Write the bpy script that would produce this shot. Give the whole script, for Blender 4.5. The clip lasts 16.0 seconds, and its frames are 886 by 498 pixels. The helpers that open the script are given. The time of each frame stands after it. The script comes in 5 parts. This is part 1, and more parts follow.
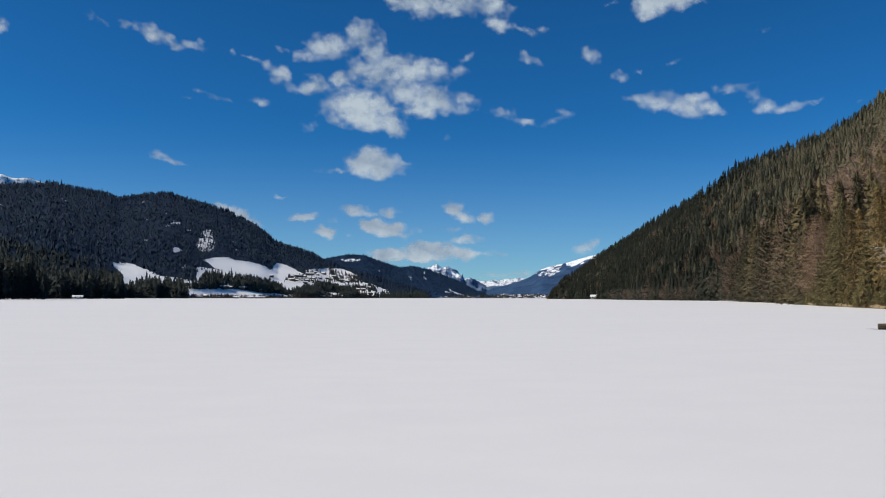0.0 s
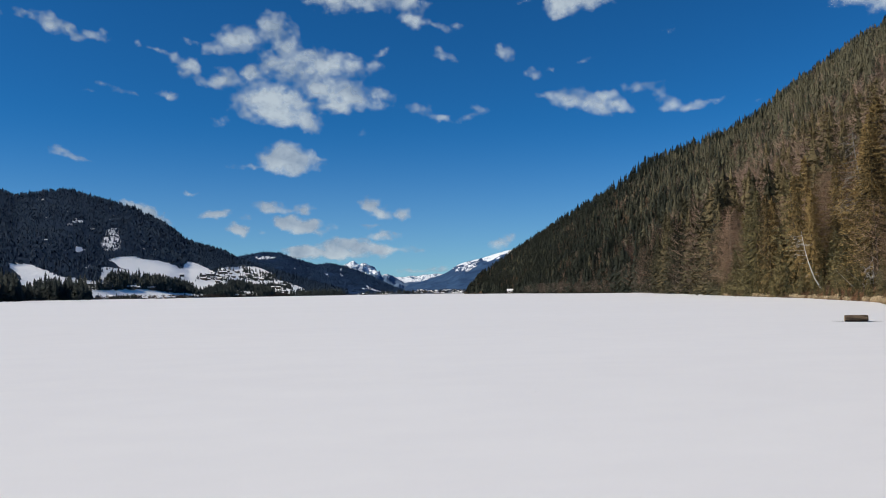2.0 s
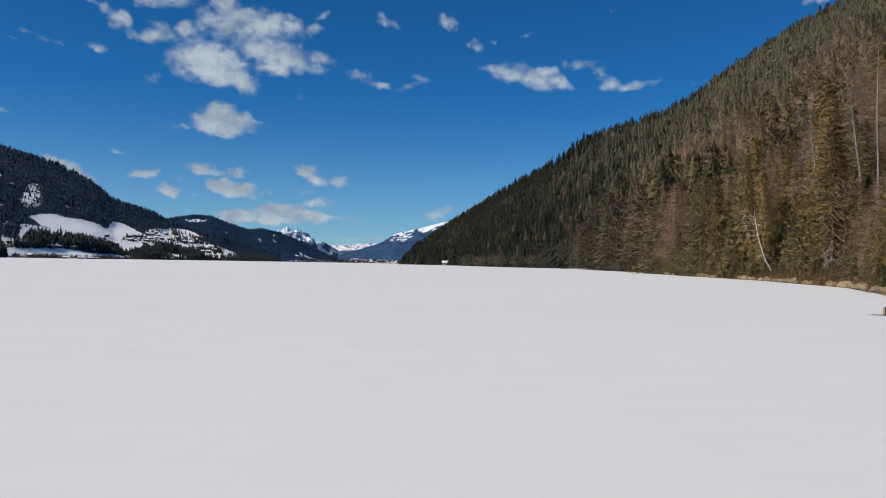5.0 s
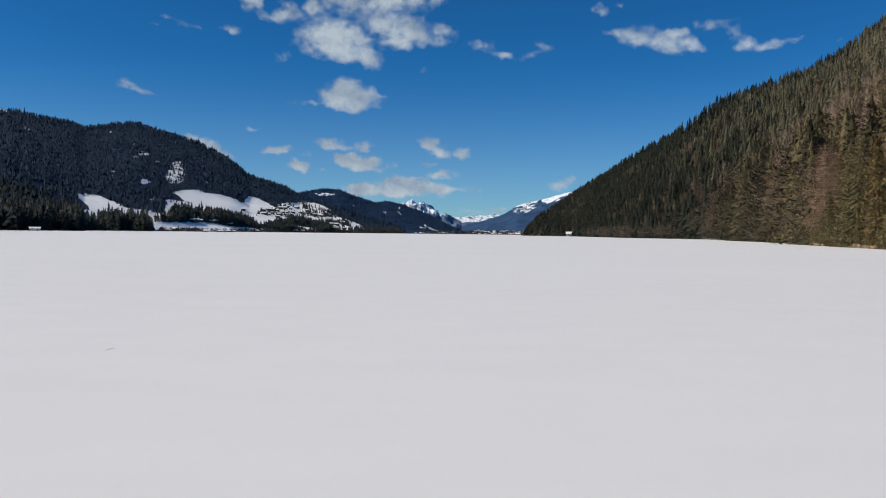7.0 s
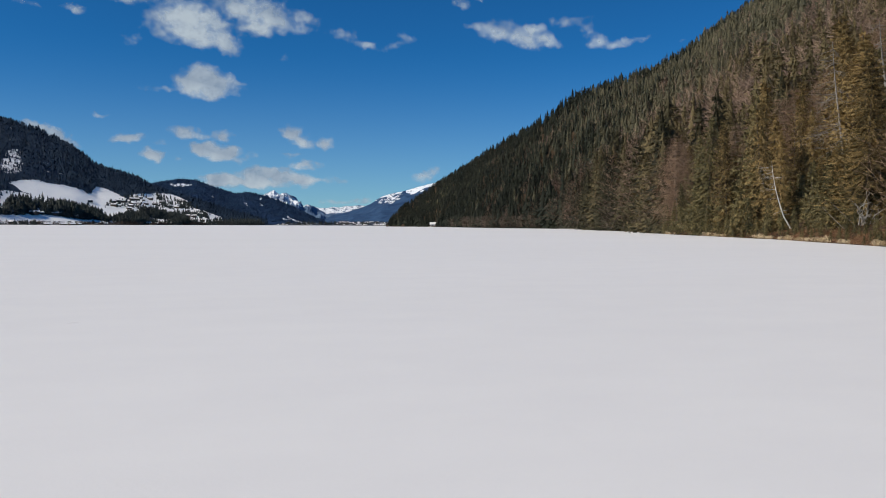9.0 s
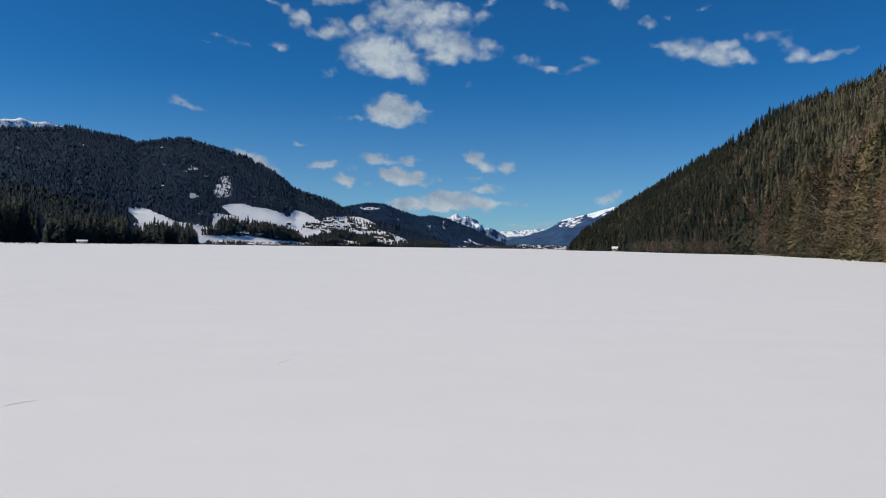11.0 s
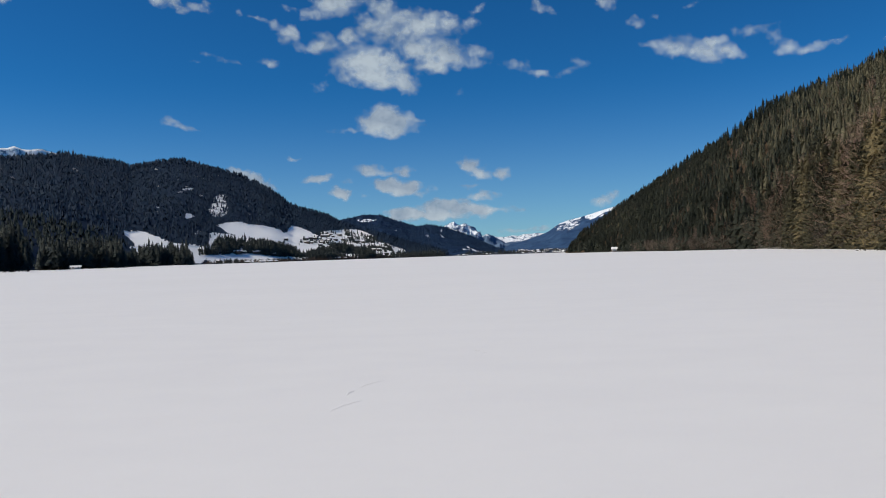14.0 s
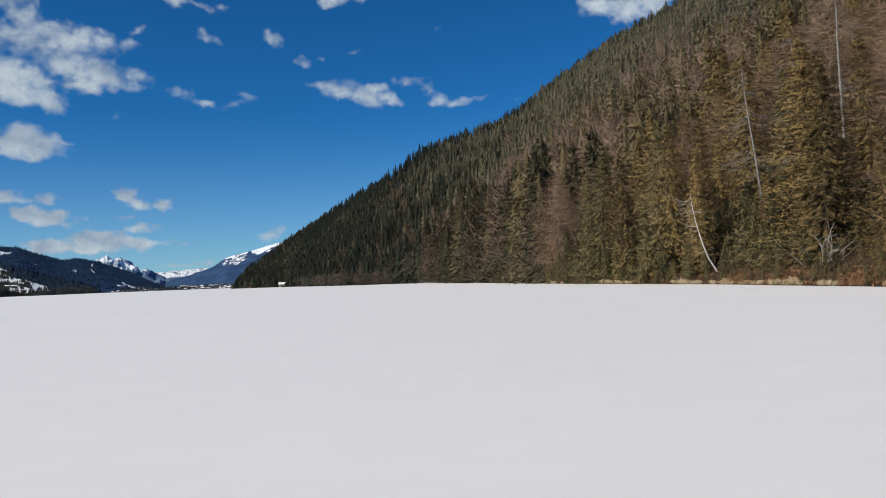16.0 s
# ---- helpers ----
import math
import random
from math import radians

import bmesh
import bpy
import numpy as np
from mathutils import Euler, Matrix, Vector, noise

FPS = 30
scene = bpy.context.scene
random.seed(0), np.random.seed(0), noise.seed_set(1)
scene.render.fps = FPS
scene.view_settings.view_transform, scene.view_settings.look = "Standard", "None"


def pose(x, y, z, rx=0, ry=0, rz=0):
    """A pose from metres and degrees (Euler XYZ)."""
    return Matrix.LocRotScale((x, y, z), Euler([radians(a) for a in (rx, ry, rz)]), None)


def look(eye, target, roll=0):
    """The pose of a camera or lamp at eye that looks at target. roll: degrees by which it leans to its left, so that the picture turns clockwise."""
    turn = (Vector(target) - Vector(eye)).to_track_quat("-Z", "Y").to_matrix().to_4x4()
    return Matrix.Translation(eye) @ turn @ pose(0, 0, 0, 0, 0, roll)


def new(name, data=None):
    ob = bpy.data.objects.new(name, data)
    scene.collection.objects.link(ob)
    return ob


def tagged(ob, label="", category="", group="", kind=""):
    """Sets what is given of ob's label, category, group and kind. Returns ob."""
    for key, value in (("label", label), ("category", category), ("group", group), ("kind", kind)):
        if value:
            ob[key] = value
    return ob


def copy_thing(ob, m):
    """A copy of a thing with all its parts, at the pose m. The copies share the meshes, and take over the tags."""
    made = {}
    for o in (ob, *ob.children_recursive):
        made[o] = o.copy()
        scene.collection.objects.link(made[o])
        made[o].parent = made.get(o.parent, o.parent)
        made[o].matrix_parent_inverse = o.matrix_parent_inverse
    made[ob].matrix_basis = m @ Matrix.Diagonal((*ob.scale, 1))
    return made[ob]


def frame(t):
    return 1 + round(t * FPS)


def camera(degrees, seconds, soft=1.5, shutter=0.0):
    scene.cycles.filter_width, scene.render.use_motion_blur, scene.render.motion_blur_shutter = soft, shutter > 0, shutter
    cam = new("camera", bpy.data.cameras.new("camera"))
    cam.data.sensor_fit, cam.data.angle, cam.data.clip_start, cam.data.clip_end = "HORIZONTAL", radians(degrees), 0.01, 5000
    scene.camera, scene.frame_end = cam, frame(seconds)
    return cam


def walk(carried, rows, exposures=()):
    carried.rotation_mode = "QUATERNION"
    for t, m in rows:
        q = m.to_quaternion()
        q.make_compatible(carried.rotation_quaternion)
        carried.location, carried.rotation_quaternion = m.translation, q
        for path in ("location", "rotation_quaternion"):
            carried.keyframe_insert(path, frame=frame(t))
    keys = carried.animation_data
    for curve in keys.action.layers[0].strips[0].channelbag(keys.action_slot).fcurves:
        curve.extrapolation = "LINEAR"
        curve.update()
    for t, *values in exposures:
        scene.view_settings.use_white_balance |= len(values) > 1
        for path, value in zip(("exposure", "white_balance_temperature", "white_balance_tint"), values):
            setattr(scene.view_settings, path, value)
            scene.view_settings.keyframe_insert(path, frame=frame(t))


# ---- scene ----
cam = camera(58.85, 16.0, soft=0.95)

PATH = [
    (0.0, pose(-0.004, -0.003, 1.60, 93.547, -0.058, -0.525)),
    (0.5, pose(0.146, 1.698, 1.60, 92.517, -0.108, 0.676)),
    (1.0, pose(0.233, 3.378, 1.60, 92.546, -0.070, 0.605)),
    (1.5, pose(0.288, 4.994, 1.60, 93.033, 0.656, -2.251)),
    (2.0, pose(0.334, 6.489, 1.60, 93.217, 0.937, -6.531)),
    (2.5, pose(0.369, 7.999, 1.60, 92.586, 0.196, -7.465)),
    (3.0, pose(0.557, 9.384, 1.60, 92.052, -0.758, -8.126)),
    (3.5, pose(0.705, 10.812, 1.60, 91.859, -1.117, -11.121)),
    (3.7, pose(0.785, 11.412, 1.60, 91.422, -1.052, -11.560)),
    (5.8, pose(1.970, 17.984, 1.60, 90.718, -0.542, -10.534)),
    (6.0, pose(2.103, 18.581, 1.60, 90.308, -0.516, -10.073)),
    (6.5, pose(2.490, 19.989, 1.60, 89.828, -0.453, -7.052)),
    (7.0, pose(2.908, 21.360, 1.60, 88.870, -0.628, -2.320)),
    (7.5, pose(3.287, 22.776, 1.60, 89.451, 1.191, -4.419)),
    (8.0, pose(3.700, 24.231, 1.60, 87.929, 1.358, -12.968)),
    (8.5, pose(4.207, 25.710, 1.60, 86.723, 0.438, -13.703)),
    (9.0, pose(4.661, 27.235, 1.60, 88.284, -0.206, -12.138)),
    (9.5, pose(4.957, 28.869, 1.60, 88.698, -0.490, -6.631)),
    (10.0, pose(5.272, 30.448, 1.60, 88.796, 0.114, -2.938)),
    (10.2, pose(5.387, 31.022, 1.60, 88.764, 0.134, -1.808)),
    (12.3, pose(6.228, 36.648, 1.60, 92.179, -0.797, 3.551)),
    (12.5, pose(6.316, 37.195, 1.60, 91.621, 0.420, 3.648)),
    (13.0, pose(6.587, 38.594, 1.60, 88.487, 1.361, 1.013)),
    (13.5, pose(6.837, 40.103, 1.60, 88.108, 2.094, -1.018)),
    (14.0, pose(7.041, 41.759, 1.60, 90.499, 1.852, 0.895)),
    (14.5, pose(7.078, 43.656, 1.60, 91.449, 1.497, 1.104)),
    (15.0, pose(7.220, 45.497, 1.60, 92.430, 2.244, -6.931)),
    (15.5, pose(7.476, 47.288, 1.60, 92.161, 2.215, -15.193)),
    (16.0, pose(7.917, 48.999, 1.60, 92.208, 2.222, -23.056)),
]
walk(cam, PATH, [(0.0, -0.02), (3.5, -0.05), (7.0, -0.11), (10.0, -0.12), (12.5, -0.11), (14.0, -0.13), (15.0, -0.08), (16.0, -0.03)])


# ---------------------------------------------------------------- light
SUN_AZ, SUN_EL = -100.0, 38.0          # degrees from the valley axis (to the left), degrees up
sky_world = bpy.data.worlds.new("sky")
scene.world = sky_world
sky_world.use_nodes = True
wn = sky_world.node_tree
sky_tex = wn.nodes.new("ShaderNodeTexSky")
sky_tex.sky_type, sky_tex.sun_disc = "NISHITA", False
sky_tex.sun_elevation, sky_tex.sun_rotation = radians(SUN_EL), radians(SUN_AZ)
sky_tex.altitude, sky_tex.air_density, sky_tex.dust_density, sky_tex.ozone_density = 1200, 0.8, 0.05, 7.0
sky_deep = wn.nodes.new("ShaderNodeHueSaturation")
sky_deep.inputs["Saturation"].default_value = 1.15
sky_clear = wn.nodes.new("ShaderNodeMix")
sky_clear.data_type, sky_clear.blend_type = "RGBA", "MULTIPLY"
sky_clear.inputs[0].default_value, sky_clear.inputs[7].default_value = 1.0, (0.34, 0.84, 0.94, 1)
wn.links.new(sky_tex.outputs[0], sky_deep.inputs["Color"])
wn.links.new(sky_deep.outputs[0], sky_clear.inputs[6])
wn.links.new(sky_clear.outputs[2], wn.nodes["Background"].inputs[0])
wn.nodes["Background"].inputs[1].default_value = 0.1

sun_data = bpy.data.lights.new("sun", "SUN")
sun_data.energy, sun_data.angle, sun_data.color = 4.1, radians(0.53), (1.0, 0.93, 0.78)
sun = new("sun", sun_data)
sun_way = Vector((math.sin(radians(SUN_AZ)) * math.cos(radians(SUN_EL)),
                  math.cos(radians(SUN_AZ)) * math.cos(radians(SUN_EL)), math.sin(radians(SUN_EL))))
sun.matrix_world = look(sun_way * 500, (0, 0, 0))


# ---------------------------------------------------------------- materials
class Mat:
    """A node material with short calls."""

    def __init__(self, name, rough=0.8, spec=0.3, metal=0.0):
        self.m = bpy.data.materials.new(name)
        self.m.use_nodes = True
        self.t = self.m.node_tree
        self.b = self.t.nodes["Principled BSDF"]
        self.b.inputs["Roughness"].default_value = rough
        self.b.inputs["Specular IOR Level"].default_value = spec
        self.b.inputs["Metallic"].default_value = metal

    def n(self, kind, **sets):
        node = self.t.nodes.new("ShaderNode" + kind)
        for k, v in sets.items():
            node.inputs[k].default_value = v
        return node

    def link(self, a, b):
        self.t.links.new(a, b)

    def place(self, scale=(1, 1, 1), world=False):
        if world:
            src = self.n("NewGeometry").outputs["Position"]
        else:
            src = self.n("TexCoord").outputs["Object"]
        mp = self.n("Mapping", Scale=scale)
        self.link(src, mp.inputs["Vector"])
        return mp.outputs["Vector"]

    def noise(self, scale, detail=4.0, rough=0.55, stretch=(1, 1, 1), world=False):
        nz = self.n("TexNoise", Scale=scale, Detail=detail, Roughness=rough)
        self.link(self.place(stretch, world), nz.inputs["Vector"])
        return nz.outputs[0]

    def ramp(self, fac, *stops):
        r = self.n("ValToRGB")
        e = r.color_ramp.elements
        while len(e) < len(stops):
            e.new(0.5)
        for el, (p, c) in zip(e, stops):
            el.position, el.color = p, (*c, 1) if len(c) == 3 else c
        self.link(fac, r.inputs[0])
        return r.outputs[0]

    def mix(self, fac, a, b, how="MIX"):
        x = self.n("Mix")
        x.data_type, x.blend_type = "RGBA", how
        for sock, v in ((x.inputs[0], fac), (x.inputs[6], a), (x.inputs[7], b)):
            if isinstance(v, bpy.types.NodeSocket):
                self.link(v, sock)
            elif isinstance(v, (int, float)):
                sock.default_value = v
            else:
                sock.default_value = (*v, 1)
        return x.outputs[2]

    def math(self, op, a, b=0.0):
        x = self.n("Math")
        x.operation = op
        for sock, v in zip(x.inputs, (a, b)):
            if isinstance(v, bpy.types.NodeSocket):
                self.link(v, sock)
            else:
                sock.default_value = v
        return x.outputs[0]

    def attr(self, name):
        a = self.n("Attribute")
        a.attribute_name = name
        return a.outputs["Fac"]

    def color(self, c):
        if isinstance(c, bpy.types.NodeSocket):
            self.link(c, self.b.inputs["Base Color"])
        else:
            self.b.inputs["Base Color"].default_value = (*c, 1)
        return self

    def bump(self, h, strength=0.4, dist=0.05, prev=None):
        x = self.n("Bump", Strength=strength, Distance=dist)
        self.link(h, x.inputs["Height"])
        if prev is not None:
            self.link(prev, x.inputs["Normal"])
        self.link(x.outputs[0], self.b.inputs["Normal"])
        return x.outputs[0]


def snow_material(name, drift=True):
    k = Mat(name, 0.62, 0.25)
    big = k.noise(0.02, 4, 0.6, (1, 2.5, 1), True)
    mid = k.noise(0.5, 5, 0.6, (1, 1.6, 1), True)
    c1 = k.ramp(big, (0.3, (0.88, 0.855, 0.84)), (0.7, (0.905, 0.88, 0.865)))
    c2 = k.ramp(mid, (0.35, (0.975, 0.975, 0.98)), (0.65, (1.0, 1.0, 1.0)))
    k.color(k.mix(1.0, c1, c2, "MULTIPLY"))
    if drift:
        b1 = k.bump(k.noise(1.6, 5, 0.6, (1, 1.5, 1), True), 0.08, 0.04)
        k.bump(k.noise(22, 3, 0.6, (1, 1, 1), True), 0.28, 0.005, b1)
    else:
        k.bump(k.noise(0.02, 5, 0.6, (0.3, 1, 3), True), 0.6, 6.0)
    return k.m


def leaf_material(name, dark, mid, light, grain=1.5, own=True, gaps=0.0, crisp=0.7, weight=0.45):
    """Needles or twigs: tone per tree, a finer change along each crown, and gaps between the needles."""
    k = Mat(name, 0.75, 0.2)
    tone = k.attr("tint")
    if own:
        tone = k.math("ADD", k.math("MULTIPLY", k.n("ObjectInfo").outputs["Random"], 0.5), k.math("MULTIPLY", tone, 0.6))
    fine = k.noise(grain, 5, 0.65 if crisp < 0.8 else 0.8, (1, 1, 1), True)
    f = k.math("ADD", k.math("MULTIPLY", tone, weight), k.math("ADD", k.math("MULTIPLY", fine, crisp), 0.5 - 0.5 * crisp - 0.4 * (weight - 0.45)))
    k.color(k.ramp(f, (0.40, dark), (0.68, mid), (0.90, light)))
    if gaps:
        hole = k.noise(grain * 3.6, 3, 0.7, (1, 1, 1), True)
        cut = k.ramp(hole, (gaps - 0.01, (0, 0, 0)), (gaps + 0.01, (1, 1, 1)))
        k.link(cut, k.b.inputs["Alpha"])
    return k.m


def bark_material(name, a, b, scale=6.0, along=(1, 1, 0.25)):
    k = Mat(name, 0.85, 0.2)
    nz = k.noise(scale, 5, 0.65, along)
    k.color(k.ramp(nz, (0.35, a), (0.65, b)))
    k.bump(nz, 0.6, 0.02)
    return k.m


M_LAKE = snow_material("lake_snow")
M_ROOFSNOW = snow_material("roof_snow")
SPR_D, SPR_M, SPR_L = (0.031, 0.024, 0.010), (0.132, 0.091, 0.036), (0.290, 0.194, 0.076)
M_SPRUCE = leaf_material("spruce_needles", SPR_D, SPR_M, SPR_L, 4.0, True, 0.47, 1.2, 0.75)
M_GREEN = leaf_material("green_spruce_needles", (0.024, 0.025, 0.012), (0.080, 0.070, 0.032), (0.180, 0.142, 0.062), 4.0, True, 0.47, 1.2, 0.75)
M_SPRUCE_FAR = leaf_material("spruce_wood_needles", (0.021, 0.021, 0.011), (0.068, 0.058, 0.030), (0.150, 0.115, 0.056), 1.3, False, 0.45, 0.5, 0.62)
# Cooler, darker spruce copy: crest shade and distance are put into its colour.
M_SPRUCE_HIGH_SHADE = leaf_material("shaded_high_spruce_needles", (0.016, 0.020, 0.013), (0.050, 0.051, 0.033), (0.118, 0.105, 0.062), 1.3, False, 0.45, 0.5, 0.62)
M_TWIG = leaf_material("bare_twigs", (0.13, 0.080, 0.052), (0.24, 0.150, 0.098), (0.34, 0.235, 0.16))
M_TWIG_FAR = leaf_material("bare_wood_twigs", (0.135, 0.088, 0.066), (0.225, 0.150, 0.112), (0.32, 0.222, 0.166), 0.5, False)
# Blue haze before the left mountain is mixed into its needle colour.
M_LEFTWOOD_HAZE = leaf_material("hazed_mountain_needles", (0.008, 0.021, 0.046), (0.0105, 0.026, 0.056), (0.018, 0.035, 0.064), 0.02, False)
# Distance haze is painted into these needles as blue.
M_MIDWOOD_HAZE = leaf_material("hazed_far_needles", (0.010, 0.032, 0.084), (0.014, 0.040, 0.098), (0.022, 0.052, 0.112), 0.02, False)
# Shade on the foothill is painted as a darker, greener needle colour.
M_FOOTWOOD_SHADE = leaf_material("shaded_foothill_needles", (0.011, 0.020, 0.026), (0.014, 0.024, 0.029), (0.021, 0.030, 0.031), 0.02, False)
M_SCRUB_FAR = leaf_material("scrub_twigs", (0.022, 0.017, 0.016), (0.05, 0.038, 0.034), (0.09, 0.07, 0.06), 0.1, False)
M_SCRUB_NEAR = leaf_material("brush_twigs", (0.036, 0.027, 0.021), (0.074, 0.056, 0.044), (0.13, 0.10, 0.078), 0.3, False)
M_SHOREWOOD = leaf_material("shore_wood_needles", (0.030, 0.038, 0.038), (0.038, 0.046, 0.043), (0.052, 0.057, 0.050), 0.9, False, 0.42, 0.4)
M_BARK = bark_material("spruce_bark", (0.05, 0.038, 0.028), (0.14, 0.11, 0.085))
M_LARCHBARK = bark_material("larch_bark", (0.11, 0.085, 0.065), (0.27, 0.225, 0.18))
M_BIRCH = bark_material("birch_bark", (0.34, 0.32, 0.29), (0.70, 0.67, 0.62), 3.0)
M_DEAD = bark_material("dead_wood", (0.13, 0.115, 0.10), (0.33, 0.30, 0.26), 8.0)
M_LOG = bark_material("log_bark", (0.022, 0.016, 0.012), (0.15, 0.105, 0.07), 16.0, (0.14, 1, 1))
M_LOGEND = bark_material("cut_wood", (0.30, 0.23, 0.16), (0.48, 0.39, 0.28), 14.0)
M_LITTER = leaf_material("fallen_leaves", (0.09, 0.046, 0.025), (0.22, 0.115, 0.058), (0.36, 0.205, 0.11), 1.0, False)
M_ROOT = bark_material("weathered_roots", (0.20, 0.18, 0.16), (0.44, 0.40, 0.36), 8.0)
M_REED = leaf_material("dry_reed", (0.19, 0.125, 0.065), (0.43, 0.315, 0.18), (0.68, 0.53, 0.34), 3.0, False)
M_SHRUB = leaf_material("shrub_twigs", (0.035, 0.02, 0.012), (0.13, 0.07, 0.036), (0.27, 0.16, 0.09))


def hill_material():
    k = Mat("forest_floor", 0.9, 0.15)
    nz = k.noise(0.25, 6, 0.65, (1, 1, 1), True)
    sm = k.noise(3.5, 6, 0.75, (1, 1, 1), True)
    base = k.ramp(nz, (0.35, (0.022, 0.017, 0.011)), (0.5, (0.042, 0.029, 0.018)), (0.65, (0.085, 0.052, 0.028)))
    k.color(k.mix(0.55, base, k.ramp(sm, (0.38, (0.012, 0.010, 0.006)), (0.5, (0.06, 0.038, 0.02)), (0.62, (0.20, 0.12, 0.06)))))
    k.bump(sm, 0.7, 0.15)
    return k.m


def slope_material(name, dark, light, snow, scale, ragged=2.5):
    """Wooded or rocky far slope: snow where the ground is open."""
    k = Mat(name, 0.85, 0.15)
    nz = k.noise(scale, 6, 0.65, (1, 1, 1), True)
    wood = k.ramp(nz, (0.3, dark), (0.7, light))
    rag = k.math("ADD", k.math("MULTIPLY", k.math("SUBTRACT", k.noise(scale * 2.5, 8, 0.85, (1, 1, 1), True), 0.5), ragged), 1.0)
    f = k.math("MULTIPLY", k.attr("open"), rag)
    edge = k.ramp(f, (0.46, (0, 0, 0)), (0.54, (1, 1, 1)))
    k.color(k.mix(edge, wood, snow))
    k.bump(nz, 0.45, 10.0)
    return k.m


M_HILL = hill_material()
# Wooded ground of the left slope, with the haze's blue in its colour.
M_LEFTSLOPE_HAZE = slope_material("hazed_slope", (0.008, 0.020, 0.042), (0.016, 0.032, 0.060), (0.93, 0.92, 0.91), 0.03, 2.2)
# The far slopes and peaks carry the blue of haze in their base colours.
M_MID_HAZE = slope_material("hazed_wooded_slope", (0.004, 0.017, 0.054), (0.016, 0.044, 0.108), (0.80, 0.82, 0.88), 0.02, 5.0)
M_PEAK_HAZE = slope_material("hazed_snowy_rock", (0.06, 0.11, 0.20), (0.14, 0.21, 0.32), (0.86, 0.88, 0.92), 0.014, 4.0)
M_RSNOW_HAZE = slope_material("hazed_snowy_slope", (0.018, 0.045, 0.11), (0.045, 0.10, 0.20), (0.86, 0.88, 0.92), 0.015, 4.0)


def plain(name, c, rough=0.7, var=0.25, scale=2.0):
    k = Mat(name, rough, 0.3)
    nz = k.noise(scale, 4, 0.6)
    k.color(k.ramp(nz, (0.3, tuple(v * (1 - var) for v in c)), (0.7, tuple(min(1, v * (1 + var)) for v in c))))
    return k.m


M_WALL = plain("rendered_wall", (0.55, 0.52, 0.47))
M_DARKWOOD = plain("dark_boards", (0.045, 0.034, 0.027))
M_WALLWOOD = plain("weathered_boards", (0.07, 0.05, 0.036))
M_GLASS = plain("window_pane", (0.03, 0.035, 0.045), 0.1, 0.1)
M_WET = plain("wet_ice", (0.06, 0.06, 0.065), 0.12, 0.3, 0.6)


# ---------------------------------------------------------------- mesh helpers


def mesh_np(name, verts, tris, mat, smooth=False, normals=None, **attrs):
    """A mesh from arrays of vertices and of triangles or quads."""
    me = bpy.data.meshes.new(name)
    verts, tris = np.asarray(verts, np.float32), np.asarray(tris, np.int32)
    k = tris.shape[1]
    me.vertices.add(len(verts))
    me.vertices.foreach_set("co", verts.ravel())
    me.loops.add(tris.size)
    me.loops.foreach_set("vertex_index", tris.ravel())
    me.polygons.add(len(tris))
    me.polygons.foreach_set("loop_start", np.arange(0, tris.size, k, dtype=np.int32))
    me.polygons.foreach_set("loop_total", np.full(len(tris), k, np.int32))
    me.polygons.foreach_set("use_smooth", np.full(len(tris), smooth))
    for key, val in attrs.items():
        me.attributes.new(key, "FLOAT", "POINT").data.foreach_set("value", np.asarray(val, np.float32))
    if normals is not None:
        me.attributes.new("custom_normal", "FLOAT_VECTOR", "POINT").data.foreach_set("vector", np.asarray(normals, np.float32).ravel())
    me.materials.append(mat)
    me.update(calc_edges=True)
    me.validate()
    return me


def grid_faces(nr, nc):
    i = np.arange(nr - 1)[:, None] * nc + np.arange(nc - 1)[None, :]
    return np.stack([i, i + 1, i + nc + 1, i + nc], -1).reshape(-1, 4)


def part(name, bm, mat, parent, label=""):
    me = bpy.data.meshes.new(name)
    bm.to_mesh(me)
    bm.free()
    me.materials.append(mat)
    ob = new(name, me)
    ob.parent = parent
    return tagged(ob, label)


def part_mesh(name, me, parent, label=""):
    ob = new(name, me)
    ob.parent = parent
    return tagged(ob, label)


def box(bm, x0, y0, z0, x1, y1, z1):
    vs = [bm.verts.new(p) for p in ((x0, y0, z0), (x1, y0, z0), (x1, y1, z0), (x0, y1, z0),
                                    (x0, y0, z1), (x1, y0, z1), (x1, y1, z1), (x0, y1, z1))]
    for f in ((3, 2, 1, 0), (4, 5, 6, 7), (0, 1, 5, 4), (1, 2, 6, 5), (2, 3, 7, 6), (3, 0, 4, 7)):
        bm.faces.new([vs[i] for i in f])
    return vs


def fbm(x, y, z=0.0, octaves=5):
    return noise.fractal((x, y, z), 0.9, 2.1, octaves)


def tube(points, radii, sides=6):
    """Vertices and quads of a bent, tapered round bar."""
    pts = np.asarray(points, float)
    out, faces = [], []
    for i, p in enumerate(pts):
        d = pts[min(i + 1, len(pts) - 1)] - pts[max(i - 1, 0)]
        d /= np.linalg.norm(d) + 1e-9
        a = np.cross(d, (0.31, 0.95, 0.05))
        a /= np.linalg.norm(a) + 1e-9
        b = np.cross(d, a)
        for s in range(sides):
            w = 2 * math.pi * s / sides
            out.append(p + radii[i] * (math.cos(w) * a + math.sin(w) * b))
        if i:
            o = (i - 1) * sides
            for s in range(sides):
                faces.append((o + s, o + (s + 1) % sides, o + sides + (s + 1) % sides, o + sides + s))
    return np.array(out), np.array(faces)


def join(pieces):
    vs, fs, n = [], [], 0
    for v, f in pieces:
        vs.append(v)
        fs.append(np.asarray(f) + n)
        n += len(v)
    return np.concatenate(vs), np.concatenate(fs)


